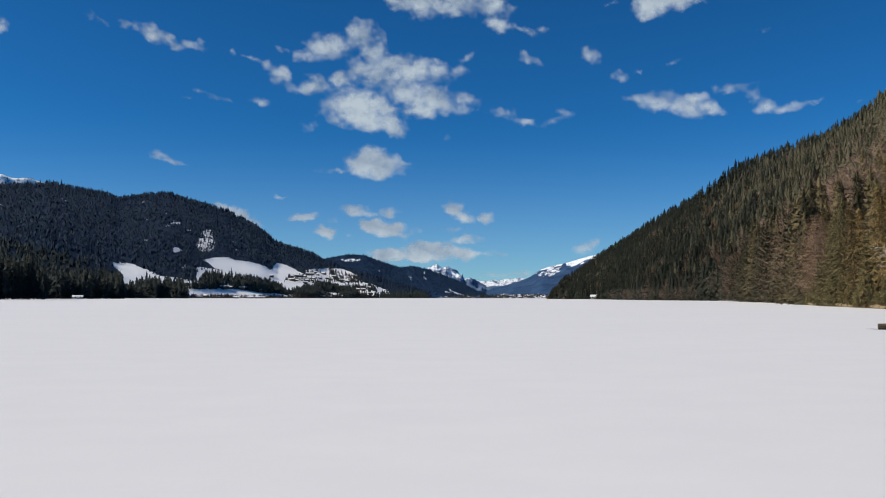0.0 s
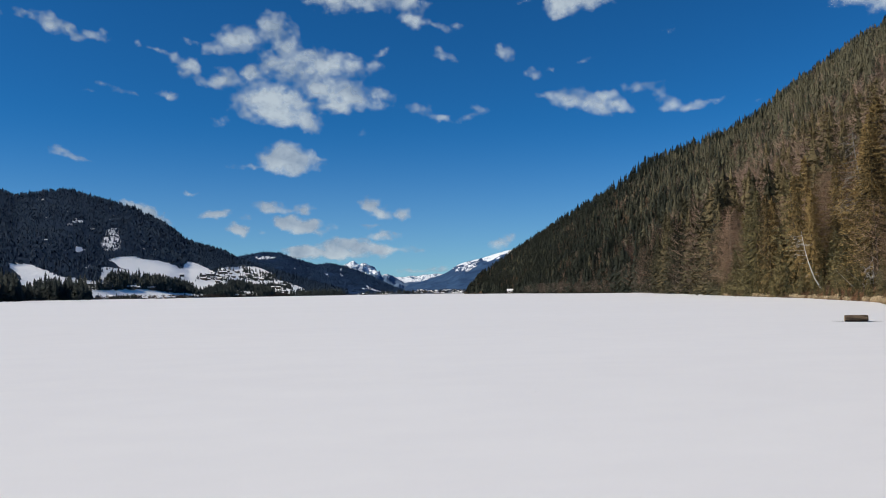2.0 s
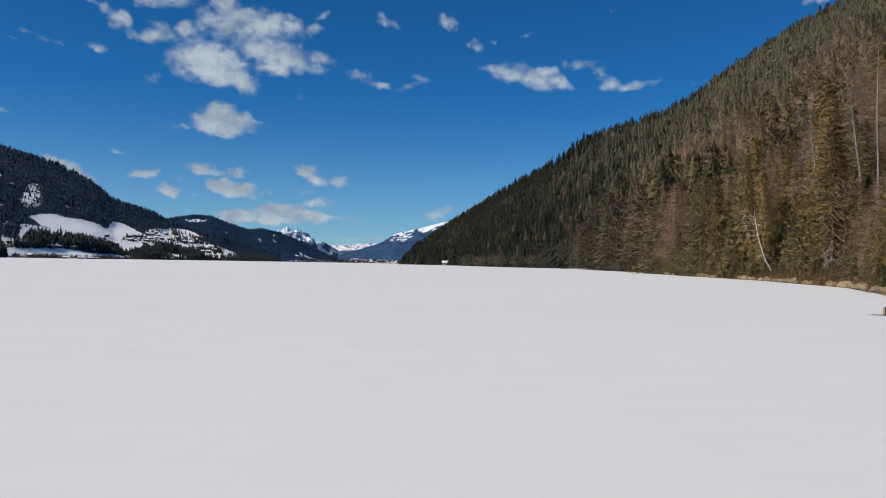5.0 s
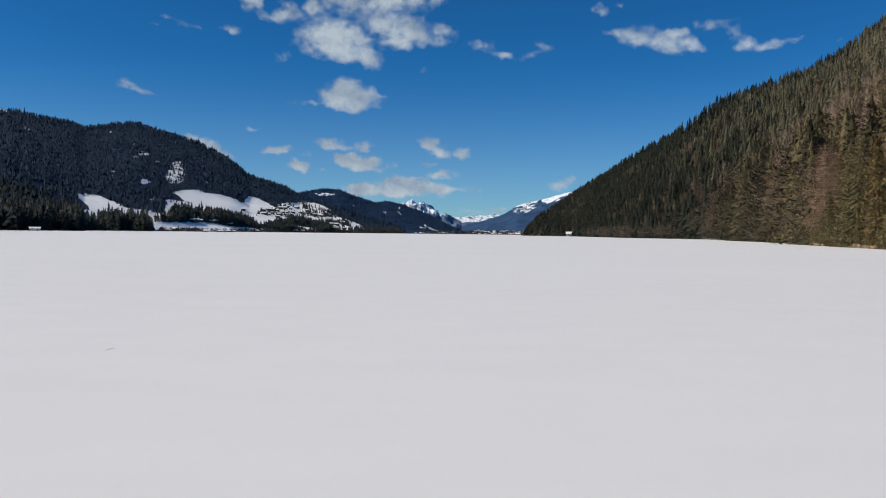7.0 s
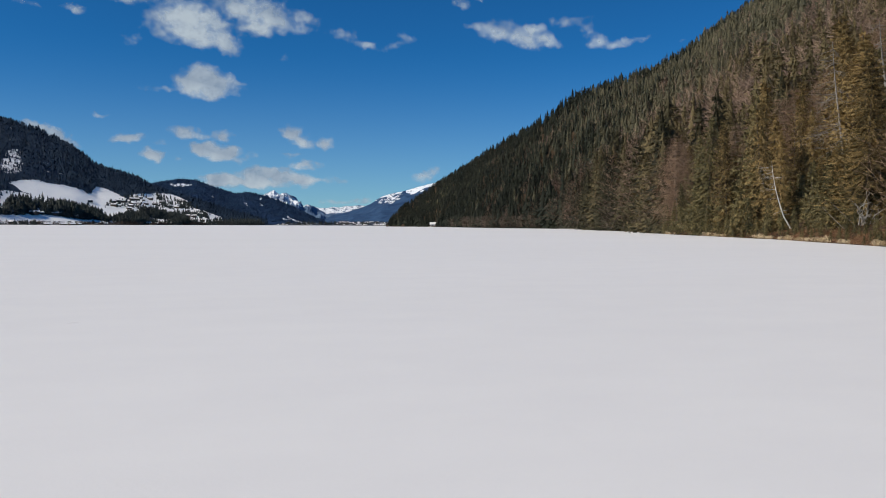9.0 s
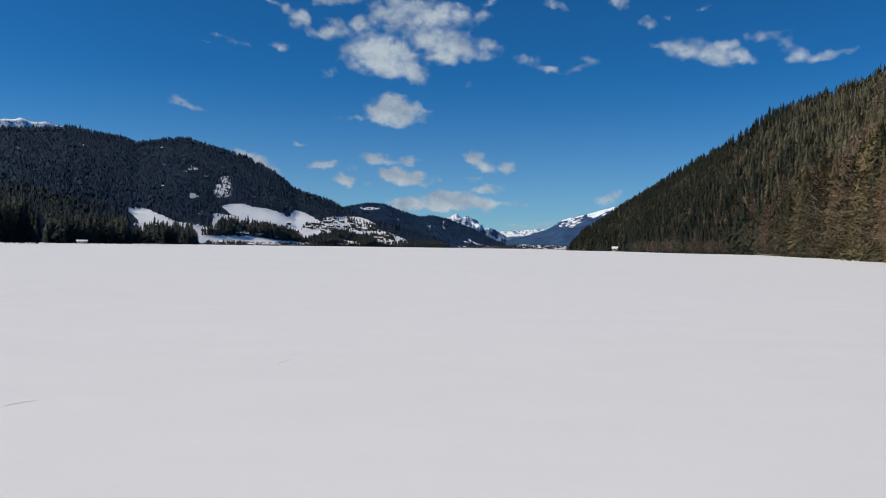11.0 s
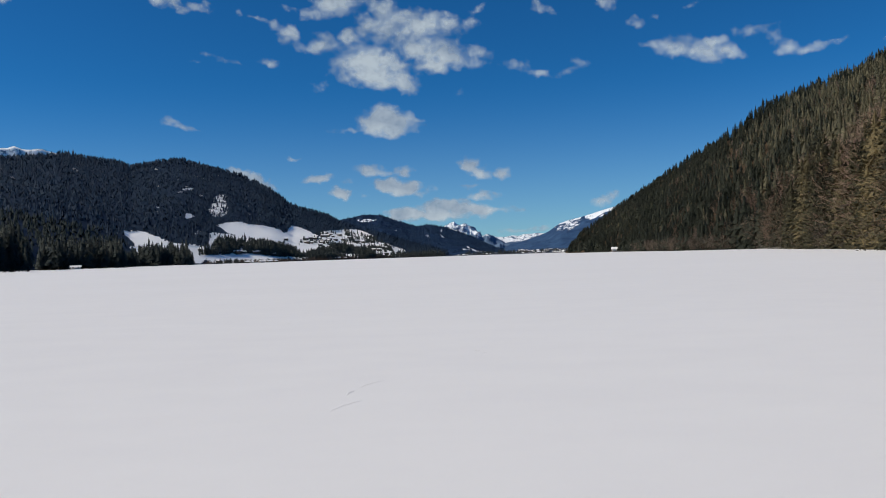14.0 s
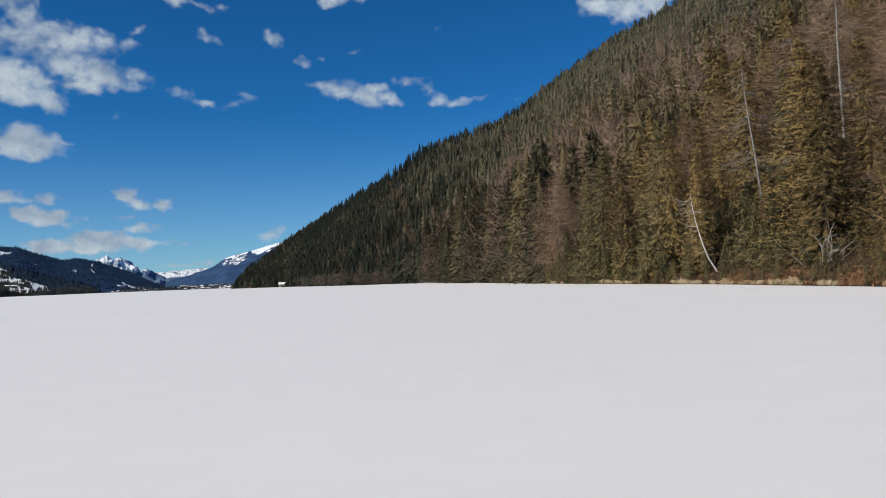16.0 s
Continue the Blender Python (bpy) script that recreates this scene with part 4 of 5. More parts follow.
cloud([(-4.67, 5.28, 2.39, 1.15, 0, 1.1), (-3.59, 4.96, 2.48, 1.16, 0, 1.1), (-5.08, 5.44, 1.65, 0.74, 0, 0.9), (-2.93, 5.09, 1.66, 0.99, 0, 1), (-2.39, 4.63, 1.49, 0.58, 0, 0.5), (-6.51, 4.56, 1.07, 0.41, 0, 0.3), (-1.44, 4.93, 0.83, 0.5, 0, 0.35)],
      "low cumulus cloud with a grey base")
cloud([(-8.15, 4.75, 1.95, 0.82, 0, 0.95)],
      "small low cumulus cloud")
cloud([(1.26, 6.46, 1.75, 1.32, -25, 1), (2.05, 5.97, 2, 0.99, -10, 0.85), (3.63, 5.84, 1.16, 0.99, -15, 0.8)],
      "low cumulus cloud with a grey base")
cloud([(1.14, 4.97, 1.75, 0.54, 0, 0.55), (2.22, 4.23, 2.66, 0.66, 0, 0.65)],
      "small low greyish cloud")
cloud([(-3.21, 3.18, 3.8, 0.99, 0, 1), (-0.52, 3.52, 4.73, 1.24, 0, 1.1), (1.64, 3.19, 3.48, 0.91, 0, 0.95), (-1.35, 2.94, 5.14, 0.83, 0, 0.95), (3.71, 3.19, 3.06, 0.5, 0, 0.45), (-3.83, 2.89, 2.48, 0.58, 0, 0.8)],
      "long low cloud bank over the valley")
cloud([(10.83, 3.64, 2.17, 0.98, 15, 0.6), (11.39, 4.04, 1.2, 0.65, 20, 0.5)],
      "thin cloud behind the wooded slope")
cloud([(4.66, 1.7, 3.3, 0.5, 0, 0.5), (6.3, 1.78, 2.05, 0.41, 0, 0.45)],
      "thin low cloud over the distant range")
cloud([(35.04, 18.55, 3.41, 1.62, 0, 1), (37.08, 18.18, 4.05, 2.05, 0, 1.1), (38.76, 18.36, 3.45, 2.17, 0, 1.1), (33.78, 19.04, 1.68, 0.81, 0, 0.7), (37.45, 19.39, 5.83, 1.44, 0, 1)],
      "bright cloud behind the hill's crest")
cloud([(-31.4, 17.2, 3.5, 0.8, -2, 0.9)],
      "flat cloud at the edge of the sky")
cloud([(-29.4, 17.1, 1.3, 1.0, 29, 0.8)],
      "small cloud at the edge of the sky")


def valley_haze():
    """Glowing sheet painting thin pale haze low over the valley head, behind all mountains."""
    k = Mat("glowing_haze", 1.0, 0.0)
    k.t.nodes.remove(k.b)
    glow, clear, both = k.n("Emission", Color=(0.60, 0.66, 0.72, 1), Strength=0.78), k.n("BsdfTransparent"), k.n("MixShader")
    k.link(k.attr("veil"), both.inputs[0])
    k.link(clear.outputs[0], both.inputs[1])
    k.link(glow.outputs[0], both.inputs[2])
    k.link(both.outputs[0], k.t.nodes["Material Output"].inputs["Surface"])
    az, el = np.linspace(-60, 75, 120), np.linspace(-0.6, 13, 34)
    A_, E_ = np.meshgrid(az, el, indexing="ij")
    # The added glow fades upwards and to both sides.
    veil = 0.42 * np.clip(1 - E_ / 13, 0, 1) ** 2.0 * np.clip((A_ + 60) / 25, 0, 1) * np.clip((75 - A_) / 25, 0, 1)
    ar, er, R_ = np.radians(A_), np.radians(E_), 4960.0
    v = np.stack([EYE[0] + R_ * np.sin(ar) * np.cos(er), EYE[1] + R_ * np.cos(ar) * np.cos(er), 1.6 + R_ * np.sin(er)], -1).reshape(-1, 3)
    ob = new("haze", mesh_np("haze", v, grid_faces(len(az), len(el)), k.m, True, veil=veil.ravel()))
    tagged(ob, "glowing sheet painted as thin pale haze low in the blue sky", "sky", kind="structure")


valley_haze()



# ---------------------------------------------------------------- near trees
def spaced(az0, az1, gap, seed, tries, rmax, rmin_off=1.6):
    """Tree places on the near hillside, no two nearer than gap."""
    g = np.random.default_rng(seed)
    az, r = scatter(az0, az1, 38, rmax, 1, seed)
    order = g.permutation(len(az))[:tries]
    out = []
    cells = {}
    for i in order:
        ds = np.interp(az[i], HILL[:, 0], HILL[:, 1])
        if r[i] < ds + rmin_off:
            continue
        x, y = polar(az[i], r[i])
        cx, cy = int(x // gap), int(y // gap)
        near = [p for a in (-1, 0, 1) for b in (-1, 0, 1) for p in cells.get((cx + a, cy + b), ())]
        if any((x - p[0]) ** 2 + (y - p[1]) ** 2 < gap * gap for p in near):
            continue
        cells.setdefault((cx, cy), []).append((x, y))
        out.append((az[i], r[i], x, y, r[i] - ds))
    return out


def make_tree(name, label, category, crown, crown_mat, height, radius, bark, group, seed, crown_name="crown", bend=0.0):
    """A tree at the origin: an Empty at its foot with trunk and crown."""
    base = new(name)
    me, pts = trunk_mesh("trunk", height, radius, bark, bend, seed)
    part_mesh("trunk", me, base)
    v = crown[0] * height
    if bend:
        v = v.copy()
        v[:, 0] += bend * height * np.clip(v[:, 2] / height, 0, 1) ** 1.6
    tone = np.repeat(np.random.default_rng(seed + 900).random(len(v) // 3), 3)
    part_mesh(crown_name, mesh_np(crown_name, v, crown[1], crown_mat, True, soft_normals(v, 0.45), tint=tone), base)
    return tagged(base, label, category, group)


def in_front(x, y):
    """Whether a tree would stand in the open ground before the birch, the root tangle or the leaf drift."""
    for px, py, half, reach in ((70.6, 117.7, 2.3, 17), (64.6, 97.6, 2.8, 17), (66.5, 110.5, 1.8, 14)):
        for ex, ey in ((0.7, 10.8), (7.9, 49.0)):
            dx, dy = ex - px, ey - py
            L = math.hypot(dx, dy)
            t = ((x - px) * dx + (y - py) * dy) / L
            if -1.5 < t < reach and abs((x - px) * dy - (y - py) * dx) / L < half:
                return True
    return False


# pale trunks, each with the height from which it stands clear of the wood, and the place on the lake that it faces
LARCHES = ((84.0, 115.6, 15.5, 0.7, 10.8), (80.1, 108.5, 17.5, 0.7, 10.8), (80.5, 120.3, 12.5, 7.9, 49.0))


def room_above(x, y, ground):
    """How tall a tree may be here and yet leave the pale larch trunks in the open."""
    most = 40.0
    for px, py, clear, ex, ey in LARCHES:
        dx, dy = ex - px, ey - py
        L = math.hypot(dx, dy)
        t = ((x - px) * dx + (y - py) * dy) / L
        if -2.5 < t < L and abs((x - px) * dy - (y - py) * dx) / L < 3.2:
            most = min(most, clear + (1.6 - clear) * t / L - ground)
    return most


def near_trees():
    kinds = {"spruce": [], "green": [], "spruce_up": [], "green_up": [], "larch": [], "bare": []}
    for i in range(14):
        green, far = i % 3 == 2, i >= 8
        label = "tall dark green spruce tree with drooping boughs" if green else "tall olive-green spruce tree with drooping sunlit boughs"
        slim = (0.18, 0.21, 0.24)[i % 3]
        crown = spruce_crown(300 + i, 34, 10, 9, slim, 0.0, 0.35, 0.026) if far else spruce_crown(300 + i, 40, 11, 22, slim, 0.0, 0.35, 0.0165)
        crown = join((crown, skirt_crown(320 + i, 30, 8, slim * 0.44, 0.0, 0.3, 0.5)))
        kinds[("green" if green else "spruce") + ("_up" if far else "")].append(make_tree("spruce_tree", label, "tree", crown, M_GREEN if green else M_SPRUCE, 26, 0.27, M_BARK, "trees on the near hillside", i))
    for i in range(4):
        kinds["larch"].append(make_tree("larch_tree", "leafless brown larch tree with fine hanging twigs", "tree",
                              bare_crown(340 + i, 60, 9, 10, 0.155, 0.06, 0.05, 0.0009), M_TWIG, 25, 0.15, M_LARCHBARK, "trees on the near hillside", 20 + i))
    for i in range(3):
        kinds["bare"].append(make_tree("bare_tree", "leafless grey-brown broadleaf tree on the wooded bank", "tree",
                             bare_crown(360 + i, 22, 4, 5, 0.16, 0.2, 0.7, 0.0016), M_TWIG, 14, 0.11, M_BARK, "trees on the near hillside", 30 + i))
    g = np.random.default_rng(5)
    used = {k: 0 for k in kinds}
    sites = spaced(24.5, 54, 5.4, 3, 16000, NEAR_R + 4, 3.6)
    fields = clump([s[2] for s in sites], [s[3] for s in sites], 0.02, 12.0)
    for (az, r, x, y, inn), fld in zip(sites, fields):
        if in_front(x, y):
            continue
        u = g.random() + 0.15 * fld
        if inn < 7 and u > 0.75:
            u = 0.2
        kind = "larch" if u > (0.86 if inn < 28 else 0.66) else "bare" if (u > 0.79 or (inn < 7 and u > 0.66)) else "spruce"
        if kind == "spruce" and g.random() < (0.75 if az < 31.5 else 0.12):
            kind = "green"
        size = g.normal(0.72, 0.14) * (0.8 if inn < 6 and g.random() < 0.5 else 1.0)
        if kind in ("spruce", "green") and inn < 40 and g.random() < 0.15:
            size *= 0.5
        if kind in ("spruce", "green") and r > 112:
            kind += "_up"
        size = min(1.05, max(0.36, size))
        z = float(hill_z(az, r)) - 0.25
        room = room_above(x, y, z)
        if room < 5:
            continue
        size = min(size, room / (25 if kind == "larch" else 14 if kind == "bare" else 26))
        i = used[kind]
        used[kind] += 1
        src = kinds[kind][i % len(kinds[kind])]
        wide = g.uniform(0.95, 1.5) if inn > 8 else g.uniform(0.85, 1.15)
        m = pose(x, y, z, g.normal(0, 1.2), g.normal(0, 1.2), g.uniform(0, 360)) @ Matrix.Diagonal((size * wide, size * wide * g.uniform(0.92, 1.08), size, 1))
        if i < len(kinds[kind]):
            src.matrix_basis = m
        else:
            ob = copy_thing(src, Matrix())
            ob.matrix_basis = m
    for kind, trees in kinds.items():
        for spare in trees[used[kind]:]:
            for ob in list(spare.children) + [spare]:
                bpy.data.objects.remove(ob)
    young = [make_tree("young_spruce", "young dark green spruce on the shore bank", "tree",
                       join((spruce_crown(380 + i, 19, 7, 5, 0.24, 0.0, 0.3, 0.062), skirt_crown(390 + i, 10, 6, 0.14, 0.0, 0.3, 0.6))), M_GREEN, 6, 0.07, M_BARK,
                       "young spruces on the bank", 60 + i) for i in range(4)]
    k = 0
    for az, r, x, y, inn in spaced(25.5, 54, 2.3, 8, 12000, NEAR_R, 2.2):
        if inn > 36 or g.random() < 0.1 + 0.012 * inn:
            continue
        size = g.uniform(0.4, 1.35)
        if in_front(x, y):
            size = g.uniform(0.15, 0.42)
        m = pose(x, y, float(hill_z(az, r)) - 0.1, 0, 0, g.uniform(0, 360)) @ Matrix.Diagonal((size, size, size * g.uniform(0.8, 1.2), 1))
        (young[k] if k < 4 else copy_thing(young[k % 4], Matrix())).matrix_basis = m
        k += 1
    for i, (x, y, size) in enumerate(((67, 106, 1.25), (68.5, 110, 1.0), (66.2, 102.8, 0.8), (70, 113, 1.3), (71, 108, 1.4), (69.6, 104.5, 1.1), (72.5, 111.5, 1.4), (65.4, 105.2, 0.5), (67.4, 109, 0.55), (68.4, 114.3, 0.55))):
        az, r = math.degrees(math.atan2(x - EYE[0], y - EYE[1])), math.hypot(x - EYE[0], y - EYE[1])
        copy_thing(young[i % 4], Matrix()).matrix_basis = pose(x, y, float(hill_z(az, r)) - 0.1, 0, 0, 40 * i) @ Matrix.Diagonal((size, size, size, 1))
    # undergrowth below the see-through larches
    for az in np.arange(35.0, 52.0, 1.3):
        ds = float(np.interp(az, HILL[:, 0], HILL[:, 1]))
        for inn in np.arange(7.0, 27.0, 2.4):
            a, r = az + g.uniform(-0.6, 0.6), ds + inn + g.uniform(-0.9, 0.9)
            x, y = polar(a, r)
            size = g.uniform(0.12, 0.3) if in_front(x, y) else g.uniform(0.45, 1.0)
            copy_thing(young[k % 4], Matrix()).matrix_basis = pose(x, y, float(hill_z(a, r)) - 0.1, 0, 0, g.uniform(0, 360)) @ Matrix.Diagonal((size * 1.15, size * 1.15, size, 1))
            k += 1
    # low spruces and brush on the steep front of the bank
    for az in np.arange(25.5, 52.0, 0.85):
        ds = float(np.interp(az, HILL[:, 0], HILL[:, 1]))
        for inn in (1.3, 2.8, 4.3, 5.8):
            if g.random() < 0.25:
                continue
            a, r = az + g.uniform(-0.5, 0.5), ds + inn + g.uniform(-0.7, 0.7)
            x, y = polar(a, r)
            size = g.uniform(0.1, 0.2) if in_front(x, y) else g.uniform(0.2, 0.55)
            copy_thing(young[k % 4], Matrix()).matrix_basis = pose(x, y, float(hill_z(a, r)) - 0.15, 0, 0, g.uniform(0, 360)) @ Matrix.Diagonal((size * 1.4, size * 1.4, size, 1))
            k += 1
    return used


near_trees()


# ---------------------------------------------------------------- leaning birch, dead larch, root tangle
def branchy(name, label, category, trunk_pts, radii, mat, boughs, seed, x, y, z, bough_name="bough"):
    """A bare stem with single boughs as its parts. boughs: share up the stem, length, azimuth, rise, thickness."""
    g = np.random.default_rng(seed)
    base = new(name)
    base.location = (x, y, z)
    v, f = tube(trunk_pts, radii, 7)
    part_mesh("trunk", mesh_np("trunk", v, f, mat, True), base)
    pts = np.array(trunk_pts, float)
    for up, L, a, rise, th in boughs:
        k = up * (len(pts) - 1)
        i = min(int(k), len(pts) - 2)
        p = pts[i] + (pts[i + 1] - pts[i]) * (k - i)
        d = np.array([math.cos(radians(a)), math.sin(radians(a)), rise])
        line = [p + d * L * t + np.array([0, 0, 0.12 * L * t * t]) + g.standard_normal(3) * 0.03 * L * t for t in (0, 0.35, 0.7, 1.0)]
        pieces = [tube(line, [th, th * 0.75, th * 0.5, th * 0.2], 4)]
        for t in (1, 2, 2, 3):
            e = d + 0.6 * g.standard_normal(3)
            q = line[t]
            pieces.append(tube([q, q + e * L * 0.22, q + e * L * 0.4 + np.array([0, 0, 0.02])], [th * 0.4, th * 0.3, th * 0.12], 4))
        v, f = join(pieces)
        part_mesh(bough_name, mesh_np(bough_name, v, f, mat, True), base)
    return tagged(base, label, category)


g_ = np.random.default_rng(77)
TO_LEFT = 138.0       # direction across the view, towards the open lake
lean = np.array([math.cos(radians(TO_LEFT)), math.sin(radians(TO_LEFT)), 0])
birch_pts = [lean * s + np.array([0, 0, h]) for s, h in ((-0.1, -0.3), (0.5, 0.8), (1.0, 1.7), (1.4, 2.9), (1.8, 4.3), (2.15, 5.8), (2.4, 7.3), (2.6, 9.0))]
branchy("leaning_birch", "leaning bare white-barked birch tree at the shore", "tree", birch_pts, [0.11, 0.10, 0.09, 0.08, 0.066, 0.05, 0.034, 0.012], M_BIRCH,
        [(g_.uniform(0.3, 0.97), g_.uniform(0.7, 1.6), TO_LEFT + g_.choice([0, 0, 0, 180]) + g_.normal(0, 35), g_.uniform(-0.45, 0.1), 0.018) for _ in range(22)], 1, 70.6, 117.7, float(hill_z(35.69, 114.1)) - 0.1)
for (lx, ly, _, _, _), high, tilt, girth, count, label in zip(LARCHES, (20.0, 26.0, 20.5), (0.10, 0.0, 0.09), (0.26, 0.20, 0.20), (46, 36, 60),
                                              ("dead pale leaning larch trunk with drooping broken boughs", "tall straight dead larch with short broken boughs", "leaning larch with a pale trunk and drooping bare boughs")):
    larch_pts = [np.array([0.2 * math.sin(h * 0.3), 0.15 * math.cos(h * 0.21), h]) + lean * tilt * h for h in np.linspace(-0.5, high, 9)]
    az_l, r_l = math.degrees(math.atan2(lx - EYE[0], ly - EYE[1])), math.hypot(lx - EYE[0], ly - EYE[1])
    branchy("dead_larch", label, "tree", larch_pts, [girth * k for k in (1.0, 0.93, 0.86, 0.78, 0.68, 0.56, 0.42, 0.26, 0.08)], M_DEAD,
            [(u, g_.uniform(1.8, 5.0) * (1.2 - 0.8 * u), TO_LEFT + g_.choice([0, 0, 180]) + g_.normal(0, 45), g_.uniform(-0.75, -0.1), 0.035) for u in g_.uniform(0.3, 0.98, count)], 2, lx, ly, float(hill_z(az_l, r_l)))


def root_tangle():
    base = new("root_tangle")
    base.location = (64.6, 97.6, float(hill_z(39.85, 94.6)) - 0.1)
    base.scale = (1.0, 1.0, 1.2)
    g = np.random.default_rng(9)
    for i in range(11):
        p = np.array([g.normal(0, 0.3), g.normal(0, 0.3), g.uniform(-0.2, 0.3)])
        pts, up, turn = [p], g.uniform(1.1, 1.7), g.uniform(0, 6.283)
        curl = g.choice([-1, 1]) * g.uniform(0.15, 0.7)
        for k in range(9):
            up -= abs(curl) * 0.3
            turn += curl * 1.3
            d = np.array([math.cos(turn) * math.cos(up), math.sin(turn) * math.cos(up), math.sin(up)]) + g.standard_normal(3) * 0.12
            pts.append(pts[-1] + d * g.uniform(0.28, 0.42))
        v, f = tube(pts, np.linspace(0.06, 0.018, 10), 5)
        part_mesh("root", mesh_np("root", v, f, M_ROOT, True), base)
    for i in range(16):
        a, out = g.uniform(0, 6.283), g.uniform(0.5, 1.4)
        p = np.array([g.normal(0, 1.1), g.normal(0, 1.1), -0.2])
        q = p + np.array([math.cos(a) * out, math.sin(a) * out, 1.0]) * g.uniform(1.2, 2.6)
        mid = (p + q) / 2 + g.standard_normal(3) * 0.12
        v, f = tube([p, mid, q], [0.03, 0.022, 0.008], 4)
        part_mesh("stick", mesh_np("stick", v, f, M_DEAD, True), base)
    tagged(base, "tangle of pale dead roots and boughs on the shore bank", "deadwood")


root_tangle()


def fallen_trunk():
    pts = [np.array([t * 17.0 - 8, 0.35 * math.sin(t * 5), 0.18 + 0.25 * math.sin(t * 3)]) for t in np.linspace(0, 1, 9)]
    ob = branchy("fallen_trunk", "fallen grey tree trunk lying along the ice edge", "deadwood", pts, np.linspace(0.28, 0.07, 9), M_DEAD,
                 [(g_.uniform(0.3, 0.95), g_.uniform(0.8, 2.0), g_.uniform(0, 360), g_.uniform(0.2, 0.9), 0.05) for _ in range(10)], 4, 141.0, 372.0, 0.0)
    ob.rotation_euler = (0, 0, radians(150))


fallen_trunk()


# ---------------------------------------------------------------- shrubs, reed, ice edge, litter
def shrubs():
    src = []
    for i in range(4):
        base = new("bare_shrub")
        g = np.random.default_rng(400 + i)
        pieces_v = []
        for k in range(20):
            a = g.uniform(0, 6.283)
            out = g.uniform(0.15, 0.75)
            p = np.array([math.cos(a) * 0.12, math.sin(a) * 0.12, -0.05])
            d = np.array([math.cos(a) * out, math.sin(a) * out, 1.0]) * g.uniform(0.5, 1.0)
            side = np.cross(d, g.standard_normal(3))
            side *= 0.013 / np.linalg.norm(side)
            pieces_v.append((p - side, p + side, p + d))
            for t in range(5):
                q = p + d * g.uniform(0.4, 1.0)
                e = d * 0.5 + 0.35 * g.standard_normal(3)
                pieces_v.append((q - side * 0.6, q + side * 0.6, q + e * 0.6))
        v = np.array(pieces_v).reshape(-1, 3)
        part_mesh("branch_mass", mesh_np("branch_mass", v, np.arange(len(v)).reshape(-1, 3), M_SHRUB, False, tint=np.repeat(g.random(len(v) // 3), 3)), base)
        tagged(base, "bare brown shrub on the bank behind the ice edge", "shrub", "shrubs along the shore")
        src.append(base)
    g = np.random.default_rng(15)
    for i in range(130):
        az = g.uniform(24, 54) if i < 108 else g.uniform(15, 26)
        ds = float(np.interp(az, HILL[:, 0], HILL[:, 1]))
        r = ds + 1.2 + abs(g.normal(0, 2.6))
        x, y = polar(az, r)
        z = float(hill_z(az, r)) - 0.05
        k = g.uniform(0.45, 1.15)
        m = pose(x, y, z, 0, 0, g.uniform(0, 360)) @ Matrix.Diagonal((k, k, k * g.uniform(0.7, 1.1), 1))
        if i < 4:
            src[i].matrix_basis = m
        else:
            copy_thing(src[i % 4], Matrix()).matrix_basis = m


shrubs()


def leaf_litter():
    """Fallen leaves in drifts on the bank."""
    g = np.random.default_rng(52)
    n = 420
    az = np.repeat(g.uniform(25, 54, n), 60)
    ds = np.interp(az, HILL[:, 0], HILL[:, 1])
    spread = np.repeat(g.uniform(0.5, 1.8, n), 60)
    r = np.maximum(ds + 0.4, ds + np.repeat(g.uniform(0.6, 9, n), 60) + g.normal(0, 1, n * 60) * spread * 0.6)
    az = az + np.degrees(g.normal(0, 1, n * 60) * spread / r)
    heap = n * 8
    for k, (px, py, reach) in enumerate(((66.0, 109.6, 1.6), (62.5, 100.5, 1.4), (57.5, 88.5, 1.8))):
        at = slice(k * heap, (k + 1) * heap)
        qx, qy = px + g.normal(0, reach, heap), py + g.normal(0, reach * 0.8, heap)
        az[at], r[at] = np.degrees(np.arctan2(qx - EYE[0], qy - EYE[1])), np.hypot(qx - EYE[0], qy - EYE[1])
        r[at] = np.maximum(r[at], np.interp(az[at], HILL[:, 0], HILL[:, 1]) + 0.6 + 0.5 * g.random(heap))
    x, y = polar(az, r)
    c = np.stack([x, y, hill_z(az, r) + g.uniform(0.02, 0.15, n * 60)], -1)
    tri = np.stack([c, c + g.standard_normal((n * 60, 3)) * 0.09, c + g.standard_normal((n * 60, 3)) * 0.08], 1)
    tone = np.repeat(np.repeat(g.random(n), 60) * 0.6 + 0.4 * g.random(n * 60), 3)
    v = np.array(tri).reshape(-1, 3)
    ob = new("leaf_litter", mesh_np("leaf_litter", v, np.arange(len(v)).reshape(-1, 3), M_LITTER, False, tint=tone))
    tagged(ob, "drifts of red-brown fallen leaves on the shore bank", "leaf litter", kind="stuff")


leaf_litter()


